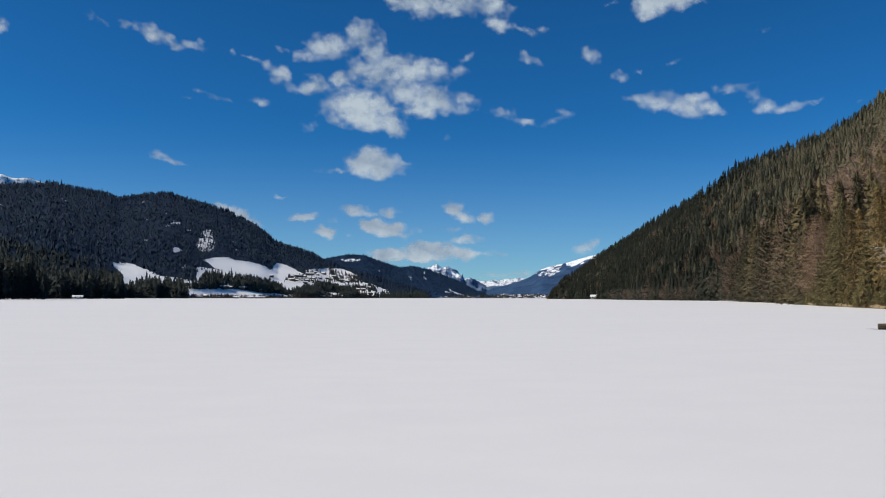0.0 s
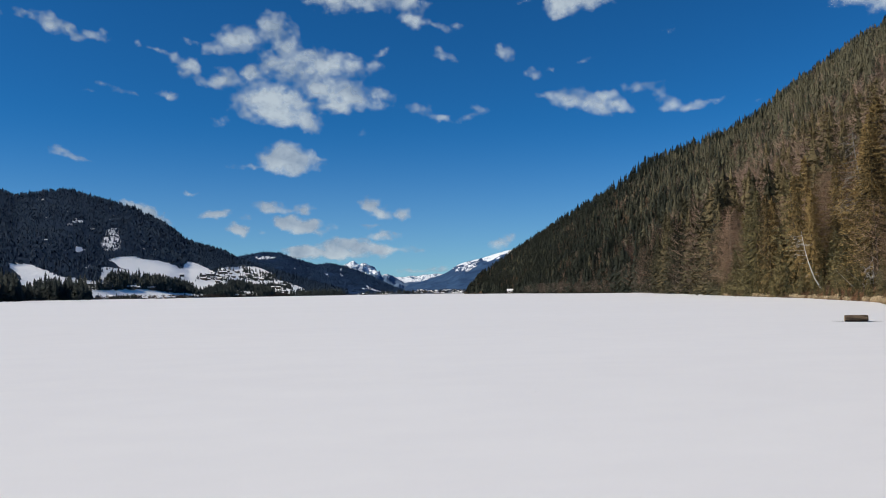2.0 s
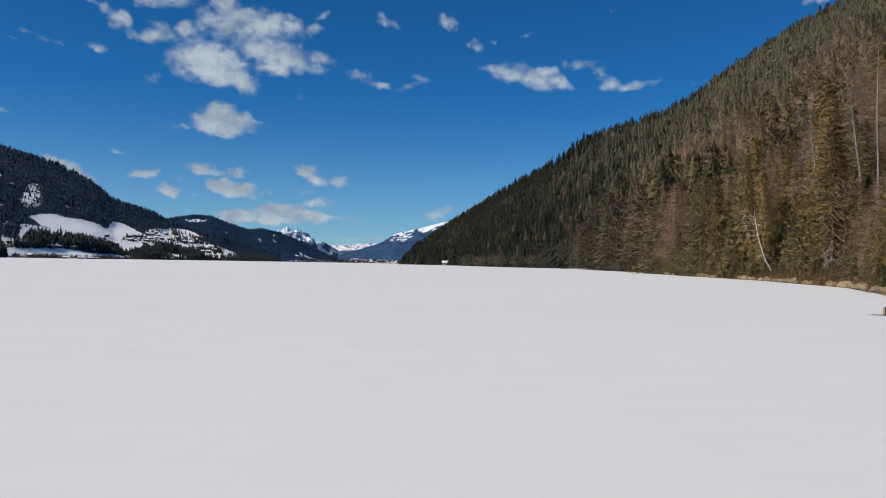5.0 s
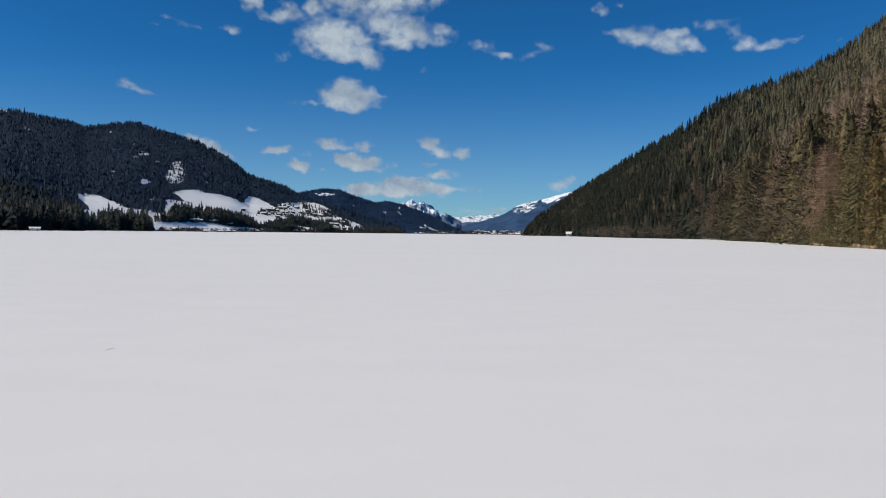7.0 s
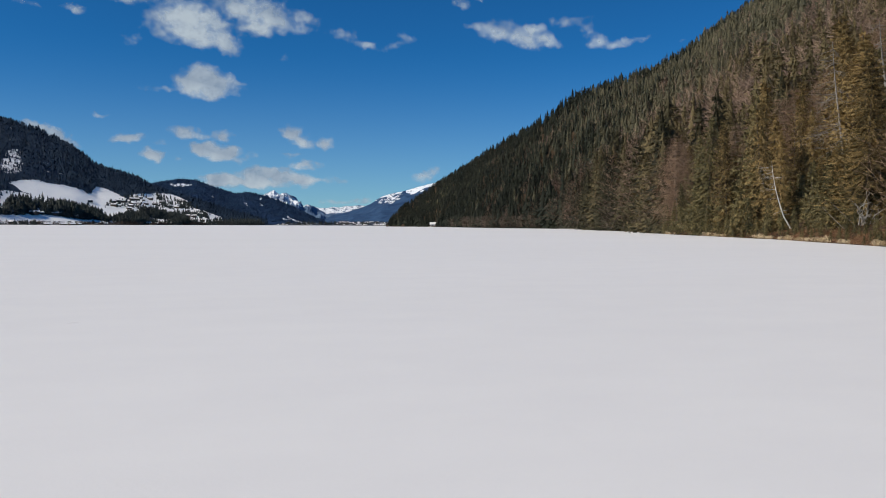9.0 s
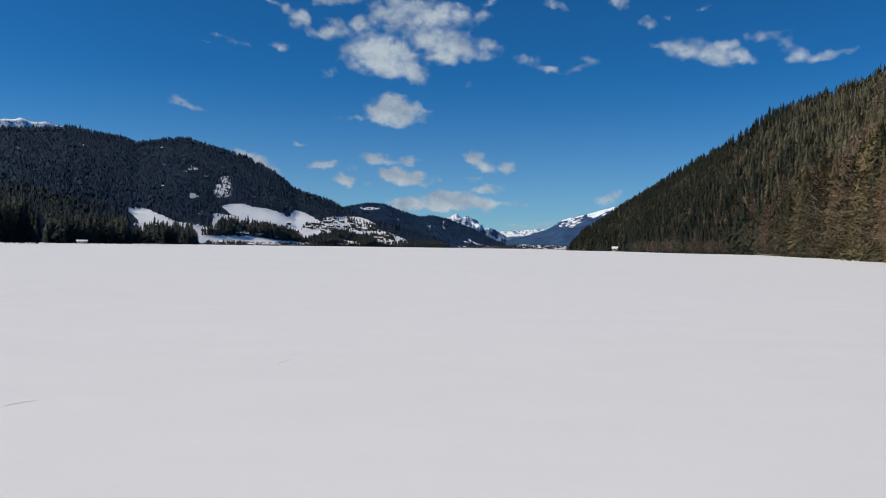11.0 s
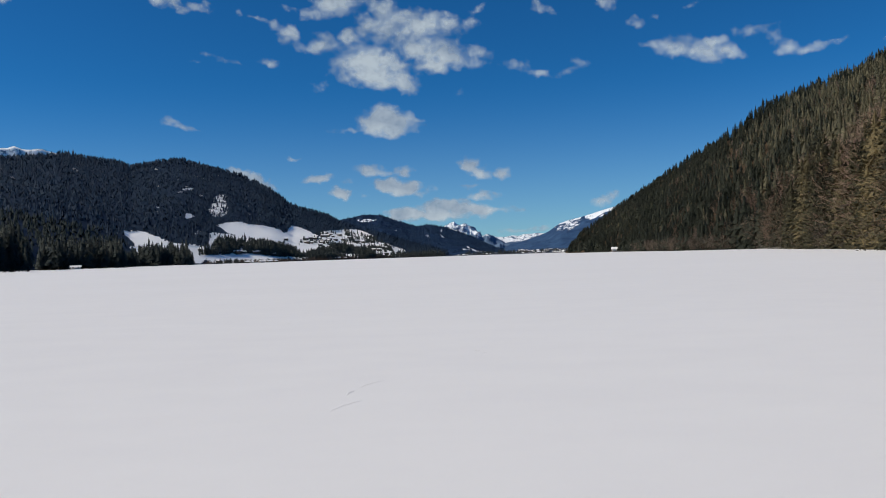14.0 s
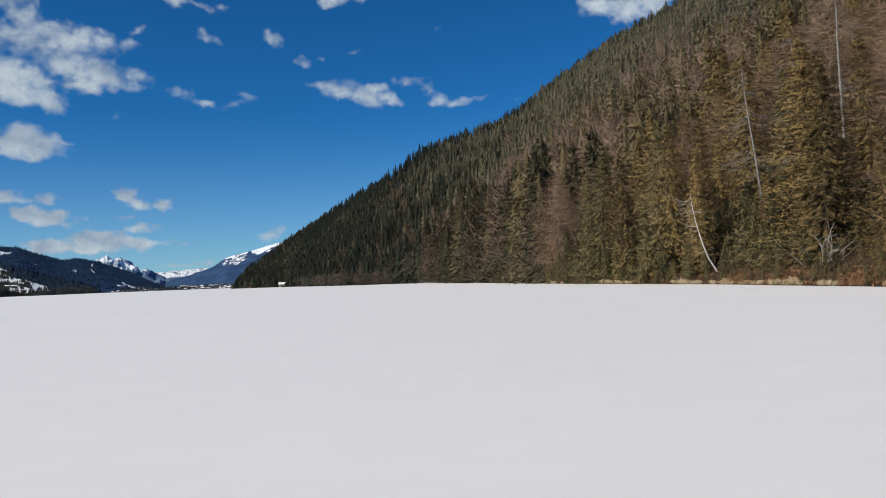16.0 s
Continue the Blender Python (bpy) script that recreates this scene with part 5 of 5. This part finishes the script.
def reed():
    """Tussocks of bleached grass hanging over the ice edge, in clusters with gaps between."""
    g = np.random.default_rng(21)
    tri, tint = [], []
    for i in range(1500):
        az = g.uniform(21, 60)
        ds = float(np.interp(az, HILL[:, 0], HILL[:, 1]))
        x0, y0 = polar(az, ds)
        lush = fbm(x0 * 0.22, y0 * 0.22, 30.0, 3)
        if lush < -0.10 + 0.2 * (az < 30):
            continue
        x, y = polar(az, ds + abs(g.normal(0.25, 0.5 + 0.9 * max(0.0, lush))))
        z = float(hill_z(az, math.hypot(x - EYE[0], y - EYE[1]))) - 0.06
        size = g.uniform(0.22, 0.5) * (0.9 + 0.5 * max(0.0, lush))
        tone = 0.1 + 0.8 * g.random()
        for b in range(34):
            a = g.uniform(0, 6.283)
            out = np.array([math.cos(a), math.sin(a), 0.0])
            side = np.array([-out[1], out[0], 0.0]) * g.uniform(0.012, 0.03)
            reach, rise = size * g.uniform(0.35, 1.25), size * g.uniform(0.45, 1.15)
            p = np.array([x, y, z]) + out * size * 0.3 * g.random()
            q = p + out * reach * 0.55 + np.array([0, 0, rise])
            tip = p + out * reach * 1.15 + np.array([0, 0, rise * g.uniform(0.1, 0.7)])
            tri += [(p - side, p + side, q + side), (p - side, q + side, q - side), (q - side, q + side, tip)]
            tint += [min(1.0, tone + 0.15 * g.random())] * 3
    v = np.array(tri).reshape(-1, 3)
    ob = new("dry_grass", mesh_np("dry_grass", v, np.arange(len(v)).reshape(-1, 3), M_REED, False, tint=np.repeat(tint, 3)))
    tagged(ob, "tussocks of straw-coloured dry grass along the ice edge", "grass", kind="stuff")


reed()


def shore_strip(name, label, az0, az1, lo, hi, z, mat, wob, n=120):
    az = np.linspace(az0, az1, n)
    ds = np.interp(az, HILL[:, 0], HILL[:, 1])
    wb = np.array([fbm(a * wob, 0.0, 8.0, 2) for a in az])
    fade = np.clip(np.minimum(az - az0, az1 - az) / (0.12 * (az1 - az0)), 0, 1)
    r0, r1 = ds + lo * fade * (1 + 0.7 * wb), ds + hi
    xa, ya = polar(az, r0)
    xb, yb = polar(az, r1)
    v = np.concatenate([np.stack([xa, ya, np.full(n, z)], -1), np.stack([xb, yb, np.full(n, z)], -1)])
    f = np.stack([np.arange(n - 1), np.arange(1, n), n + np.arange(1, n), n + np.arange(n - 1)], -1)
    ob = new(name, mesh_np(name, v, f, mat))
    tagged(ob, label, "ice", kind="structure")


shore_strip("wet_ice", "dark wet ice along the thawing shoreline", 24, 42, -0.7, 1.5, 0.045, M_WET, 0.8)
shore_strip("wet_ice", "dark wet ice along the thawing shoreline", 41.5, 75, -6.0, 1.5, 0.05, M_WET, 0.22)


def log_on_ice():
    base = new("log")
    base.location = (23.05, 39.95, 0.148)
    base.rotation_euler = (0, 0, radians(-25))
    bm = bmesh.new()
    n, L, R_ = 20, 0.95, 0.155
    rings = []
    for i in range(9):
        x = (-L / 2, -L / 2 + 0.025, -0.3, -0.15, 0.0, 0.15, 0.3, L / 2 - 0.025, L / 2)[i]
        ring = []
        for s in range(n):
            w = 6.2832 * s / n
            rr = R_ * (0.9 if i in (0, 8) else 1.0) * (1 + 0.05 * noise.noise((x * 3, math.cos(w) * 2, math.sin(w) * 2)))
            ring.append(bm.verts.new((x, rr * math.cos(w), rr * math.sin(w))))
        rings.append(ring)
    for a, b in zip(rings, rings[1:]):
        for s in range(n):
            bm.faces.new((a[s], b[s], b[(s + 1) % n], a[(s + 1) % n]))
    part("bark", bm, M_LOG, base)
    for sx in (-1, 1):
        bm = bmesh.new()
        hub = bm.verts.new((sx * (L / 2 + 0.012), 0, 0))
        ring = [bm.verts.new((sx * (L / 2 + 0.004), R_ * 0.9 * math.cos(6.2832 * s / n), R_ * 0.9 * math.sin(6.2832 * s / n))) for s in range(n)]
        for s in range(n):
            bm.faces.new((hub, ring[s], ring[(s + 1) % n]) if sx > 0 else (hub, ring[(s + 1) % n], ring[s]))
        part("cut_end", bm, M_LOGEND, base, "pale sawn end of the log")
    tagged(base, "short brown sawn log lying on the snowy ice", "log")
    n = 40
    g = np.random.default_rng(3)
    v = [(0, 0, 0.034)] + [(1.05 * (1 + 0.25 * noise.noise((i * 0.5, 2, 0))) * math.cos(6.2832 * i / n), 0.2 * (1 + 0.3 * noise.noise((i * 0.4, 7, 0))) * math.sin(6.2832 * i / n), 0.026) for i in range(n)]
    f = [(0, 1 + i, 1 + (i + 1) % n) for i in range(n)]
    melt = new("melt_patch", mesh_np("melt_patch", np.array(v), np.array(f), M_WET))
    melt.location, melt.rotation_euler = (23.0, 39.85, 0), (0, 0, radians(-36))
    tagged(melt, "dark melted patch of ice under the log", "ice", kind="structure")


log_on_ice()


# ---------------------------------------------------------------- marks in the snow
def snow_mark(x0, y0, x1, y1, k):
    """A scraped line: a shallow lip of crust thrown up beside it."""
    d = np.array([x1 - x0, y1 - y0])
    L = max(0.12, float(np.hypot(*d)))
    n = max(6, int(L / 0.05))
    v, f = [], []
    u = d / (np.hypot(*d) + 1e-9)
    s = np.array([-u[1], u[0]])
    wide = 0.022 + 0.022 * math.sqrt(L)
    for i in range(n + 1):
        t = i / n
        e = math.sin(math.pi * min(1, max(0.0, t))) ** 0.5
        bend = 0.06 * L * math.sin(t * 3.1) + 0.02 * noise.noise((t * 9, k, 0))
        c = np.array([x0, y0]) + u * L * t + s * bend
        h = e * ((0.010 if L < 0.4 else 0.0065) + 0.004 * noise.noise((t * 14, k * 3.1, 2)))
        base = 0.011 * fbm(c[0] * 0.11, c[1] * 0.05, 3.0, 4)
        for w, hh in ((-1.6, -0.012), (-0.5, 0.2), (0.0, 1.0), (0.35, 0.85), (0.8, -0.012)):
            z = h * hh if hh > 0 else -0.012
            v.append((*(c + s * wide * w * (0.3 + 0.7 * e)), base + z))
    for i in range(n):
        for j in range(4):
            a = i * 5 + j
            f.append((a, a + 5, a + 6, a + 1))
    ob = new("snow_mark", mesh_np("snow_mark", np.array(v), np.array(f), M_ROOFSNOW, True))
    tagged(ob, "thin scraped line in the snow crust", "snow mark", "scrapes in the snow", "structure")


for k, row in enumerate((
        (3.38, 43.51, 3.48, 44.11), (3.95, 45.59, 4.13, 46.21), (5.66, 49.98, 5.95, 50.61), (5.71, 50.95, 5.78, 51.26),
        (5.79, 51.44, 6.07, 52.01), (-4.02, 53.31, -3.94, 53.37), (2.10, 61.50, 2.24, 61.60), (2.68, 61.80, 2.80, 61.86), (11.40, 63.48, 11.56, 63.60), (7.43, 54.47, 7.51, 54.61), (7.31, 54.86, 7.38, 54.88),
        (-2.14, 55.34, -2.10, 55.80), (-3.58, 53.84, -3.48, 53.90), (-2.98, 54.09, -2.84, 54.22), (-1.85, 55.79, -1.78, 55.95),
        (3.21, 18.93, 3.28, 18.98), (-4.58, 21.46, -4.34, 22.01), (-1.13, 31.90, -1.08, 32.16), (1.39, 40.68, 1.58, 41.01),
        (3.35, 44.57, 3.51, 44.67), (7.91, 69.02, 7.98, 69.10), (8.44, 69.54, 8.57, 69.77), (9.15, 70.15, 9.22, 70.28), (-2.53, 27.13, -2.41, 27.36))):
    snow_mark(*row, k)


# ---------------------------------------------------------------- houses
def house(name, label, x, y, z, turn, w, d, h, pitch, wall, group="", lower=None):
    """A gabled house with a snow-covered roof, windows and a door."""
    base = new(name)
    base.matrix_basis = pose(x, y, z, 0, 0, turn)
    bm = bmesh.new()
    box(bm, -w / 2, -d / 2, -1.5, w / 2, d / 2, h)
    top = pitch * d / 2
    for sx in (-1, 1):
        a, b, c = bm.verts.new((sx * w / 2, -d / 2, h)), bm.verts.new((sx * w / 2, d / 2, h)), bm.verts.new((sx * w / 2, 0, h + top))
        bm.faces.new((a, b, c) if sx > 0 else (b, a, c))
    part("wall", bm, wall, base)
    bm = bmesh.new()
    ov, th = 0.8, 0.45
    ex, ey = w / 2 + ov, d / 2 + ov
    ze, zr = h - pitch * ov, h + top
    pr = []
    for x_ in (-ex, ex):
        pr.append([bm.verts.new(p) for p in ((x_, -ey, ze), (x_, 0, zr), (x_, ey, ze), (x_, ey, ze + th), (x_, 0, zr + th), (x_, -ey, ze + th))])
    for i in range(6):
        bm.faces.new((pr[0][i], pr[0][(i + 1) % 6], pr[1][(i + 1) % 6], pr[1][i]))
    bm.faces.new(pr[0][::-1])
    bm.faces.new(pr[1])
    bmesh.ops.recalc_face_normals(bm, faces=bm.faces)
    part("roof", bm, M_ROOFSNOW, base, "roof under thick snow")
    rows = 2 if h > 4 else 1
    cols = max(2, int(w // 3.2))
    for r_ in range(rows):
        for c_ in range(cols):
            bm = bmesh.new()
            cx, cz = -w / 2 + (c_ + 0.5) * w / cols, 1.0 + r_ * 2.6
            box(bm, cx - 0.55, -d / 2 - 0.05, cz, cx + 0.55, -d / 2 + 0.1, cz + 1.3)
            part("window", bm, M_GLASS, base)
    return tagged(base, label, "house", group)


house("house", "small white lakeside house with a snowy roof among spruces", *polar(11.5, 868), float(hill_z(11.5, 868)) - 0.9, -14, 8.0, 5.5, 2.6, 0.6, M_WALL)
house("boathouse", "low pale boathouse by the dark shore wood", *polar(-25.3, 866), 0.0, 24, 9, 5, 2.4, 0.4, M_WALL)


def village():
    g = np.random.default_rng(50)
    mats = (M_WALLWOOD, M_DARKWOOD, M_WALLWOOD)
    src = [house("house", "farmhouse with a snow-covered roof in the lakeside village", 0, 0, 0, 0, w, d, h, p, mats[i % 3], "houses of the village")
           for i, (w, d, h, p) in enumerate(((14, 10, 5.5, 0.5), (12, 9, 4.6, 0.6), (16, 11, 5.8, 0.45), (10, 8, 3.4, 0.6)))]
    spots = [(-10.6, 0.0253), (-10.3, 0.0264), (-9.9, 0.027), (-9.6, 0.0258), (-9.4, 0.0284), (-9.1, 0.0288), (-8.9, 0.0301), (-8.7, 0.0282), (-8.4, 0.0341), (-7.9, 0.0314),
             (-9.3, 0.0227), (-9.0, 0.0233), (-8.0, 0.023), (-12.0, 0.0257), (-6.9, 0.0094), (-6.6, 0.0097), (-5.5, 0.0031), (-5.2, 0.0018), (-4.9, 0.0035), (-4.6, 0.0011), (-3.8, 0.0024), (-3.5, 0.0022),
             (-15.4, 0.0104), (-14.9, 0.0113), (-14.1, 0.0099), (-12.9, 0.0072), (-12.6, 0.0082), (-16.3, 0.0133), (-8.8, 0.0113), (-17.8, 0.0152), (-17.1, 0.0143), (-16.4, 0.0146), (-15.2, 0.011), (-13.9, 0.0103),
             (-19.0, 0.001), (-16.6, 0.0007), (-2.2, 0.001), (-1.5, 0.001)]
    spots += [(float(a), float(np.interp(a, [-10.8, -8.4, -5.6], [0.0225, 0.0270, 0.013]) + g.uniform(-0.008, 0.006))) for a in np.linspace(-10.6, -5.0, 20) + g.uniform(-0.12, 0.12, 20)]
    k = 0
    ups = np.linspace(0, 0.6, 240)
    for az, te in spots:
        r, z = left_info(np.full(240, az), ups)
        i = int(np.argmax((z - 1.6) / r > te))
        x, y = polar(az, float(r[i]) - 3)
        m = pose(x, y, max(0.0, float(z[i])), 0, 0, g.uniform(-35, 35) - az)
        (src[k] if k < 4 else copy_thing(src[k % 4], Matrix())).matrix_basis = m
        k += 1
    for i in range(84):
        az = g.uniform(4.2, 8.6) if i < 70 else g.uniform(0.2, 4.2)
        r = g.uniform(2720, 3080)
        x, y = polar(az, r)
        z = max(0.0, float(np.interp(r, [2780, 3120], [0, 14]))) if az > 4 else 0.3
        k_ = g.uniform(0.4, 0.75)
        copy_thing(src[i % 4], Matrix()).matrix_basis = pose(x, y, z, 0, 0, g.uniform(-60, 60)) @ Matrix.Diagonal((k_, k_, k_, 1))


village()


def boathouses():
    src = house("boathouse", "low dark timber boathouse with a snowy roof at the ice edge", 0, 0, 0, 0, 9, 6, 2.4, 0.45, M_WALLWOOD, "boathouses")
    for k, (az, r) in enumerate(((-14.6, 1440), (-13.6, 1480), (-13.1, 1400), (-12.7, 1500))):
        x, y = polar(az, r)
        (src if k == 0 else copy_thing(src, Matrix())).matrix_basis = pose(x, y, 0.0, 0, 0, 20 * k - az)


boathouses()

# gentle snowy shore on which the far village stands
ridge("village_shore", "low snowy shore at the head of the lake", [(0.0, 0.0005), (1.0, 0.002), (4.0, 0.003), (7.0, 0.0045), (9.5, 0.004)], 2780, 3120, M_LEFTSLOPE_HAZE,
      [[(0, -1), (0, 1), (12, 1), (12, -1)]], 14, 120, 1.0, cover=0.42, seed=12.0)


# ---------------------------------------------------------------- woods by the far left shore
def shore_woods():
    tpl = [skirt_crown(500 + i, 13, 6, (0.17, 0.20, 0.23)[i % 3], 0.10, 0.35, 0.7) for i in range(6)]
    stem = [tube([(0, 0, -0.02), (0, 0, 0.5), (0, 0, 0.95)], [0.011, 0.008, 0.003], 5) for i in range(2)]
    stem = [(v, np.concatenate([f[:, [0, 1, 2]], f[:, [0, 2, 3]]])) for v, f in stem]
    fine = [join((spruce_crown(510 + i, 14, 6, 4, (0.17, 0.20, 0.23)[i % 3], 0.10, 0.35, 0.05), skirt_crown(515 + i, 8, 5, (0.11, 0.13, 0.15)[i % 3], 0.10, 0.3, 0.7))) for i in range(6)]
    g = np.random.default_rng(61)
    for (a0, a1, r0, r1, step, hm, nm) in ((-47, -27.6, 600, 665, 5.0, 27, "shore_forest"), (-27.6, -22.3, 880, 990, 5.6, 26, "shore_thicket"), (-22.3, -18.1, 950, 1060, 5.6, 22, "shore_grove"),
                                          (-16.6, -14.7, 1250, 1310, 8.0, 8, "shore_hedge"), (-6.2, -0.6, 2250, 2520, 14.0, 18, "shore_coppice"), (0.5, 9.0, 2740, 3100, 24.0, 15, "village_grove")):
        az, r = scatter(a0, a1, r0, r1, step, int(abs(a0) * 10))
        edge = np.clip(np.minimum(az - a0, a1 - az) * 2.0, 0.25, 1)
        keep = g.random(len(az)) < (1.0 if hm > 22 else 0.75)
        az, r, edge = az[keep], r[keep], edge[keep]
        x, y = polar(az, r)
        h = np.clip(g.normal(hm, hm * 0.16, len(x)), 5, 34) * edge ** 0.3
        tint = np.clip(g.normal(0.4, 0.22, len(x)), 0, 1)
        z = np.zeros(len(x))
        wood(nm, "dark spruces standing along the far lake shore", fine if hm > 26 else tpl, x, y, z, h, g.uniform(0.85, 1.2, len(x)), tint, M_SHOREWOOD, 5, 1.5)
        if hm > 25:
            wood(nm + "_trunks", "bare lower trunks of the dark shore spruces", stem, x, y, z, h, np.ones(len(x)), tint, M_BARK, 6)


shore_woods()


def lakeside_groves():
    """Dark groves on the lower slope between the meadows, and brown scrub along the shore."""
    g = np.random.default_rng(81)
    n = 16000
    az, up = g.uniform(-18.5, -4.8, n), g.uniform(0.0, 0.28, n)
    r, z = left_info(az, up)
    sight = (z - 1.6) / r
    x, y = polar(az, r)
    lump = clump(x, y, 0.012, 33.0)
    keep = np.zeros(n, bool)
    for poly in GROVES:
        keep |= inside(poly, az, sight)
    near_houses = inside([(-11.0, 0.0235), (-9.8, 0.0285), (-8.3, 0.0365), (-7.6, 0.033), (-6.2, 0.024), (-7.4, 0.019), (-9.2, 0.0215)], az, sight)
    keep |= near_houses & (g.random(n) < 0.3)
    keep &= lump + 0.3 * g.standard_normal(n) > -0.04
    x, y, z, az, lump = x[keep], y[keep], z[keep], az[keep], lump[keep]
    tpl = [skirt_crown(500 + i, 5, 4, (0.16, 0.20, 0.24)[i % 3], 0.02, 0.4, 0.8) for i in range(6)]
    h = np.clip(g.normal(18, 4.6, len(x)) + 12 * lump, 6, 32)
    h = np.where(az > -12.4, h * 0.72, h) * np.where(near_houses[keep], 0.7, 1.0)
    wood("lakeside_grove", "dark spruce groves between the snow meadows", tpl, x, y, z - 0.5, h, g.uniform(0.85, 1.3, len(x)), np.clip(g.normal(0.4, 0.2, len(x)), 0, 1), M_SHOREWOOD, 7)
    n = 9000
    az = g.uniform(-11.0, -4.4, n)
    r, z = left_info(az, g.uniform(0.0, 0.85, n))
    x, y = polar(az, r)
    keep = inside([(-11.2, 0.021), (-10.5, 0.029), (-9.4, 0.033), (-8.3, 0.035), (-7.0, 0.0345), (-6.2, 0.031), (-5.7, 0.026), (-4.6, 0.014), (-4.4, 0.007), (-6.5, 0.007), (-9.5, 0.017)], az, (z - 1.6) / r)
    keep &= (clump(x, y, 0.022, 51.0) > np.interp(az, [-8, -6], [0.26, 0.15])) & (g.random(n) < 0.45)
    x, y, z = x[keep], y[keep], z[keep]
    wood("garden_trees", "dark trees scattered between the farmhouses", tpl, x, y, z - 0.5, np.clip(g.normal(10, 3, len(x)), 5, 18), g.uniform(1.0, 1.6, len(x)), np.clip(g.normal(0.3, 0.2, len(x)), 0, 1), M_SHOREWOOD, 10)
    n = 900
    az = g.uniform(-17.6, -4.6, n)
    r, z = left_info(az, g.uniform(0.0, 0.02, n))
    r = r - g.uniform(0, 25, n)
    x, y = polar(az, r)
    keep = (clump(x, y, 0.01, 3.0) > -0.25) & ((az > -12.6) | (g.random(n) < 0.3))
    x, y = x[keep], y[keep]
    bare = [bare_crown(520 + i, 9, 4, 3, 0.42, 0.02, 0.9, 0.03) for i in range(4)]
    wood("shore_scrub", "bare brown scrub along the far lake shore", bare, x, y, np.full(len(x), -0.3), g.uniform(4, 9, len(x)), np.ones(len(x)), g.random(len(x)), M_SCRUB_FAR, 8)


lakeside_groves()
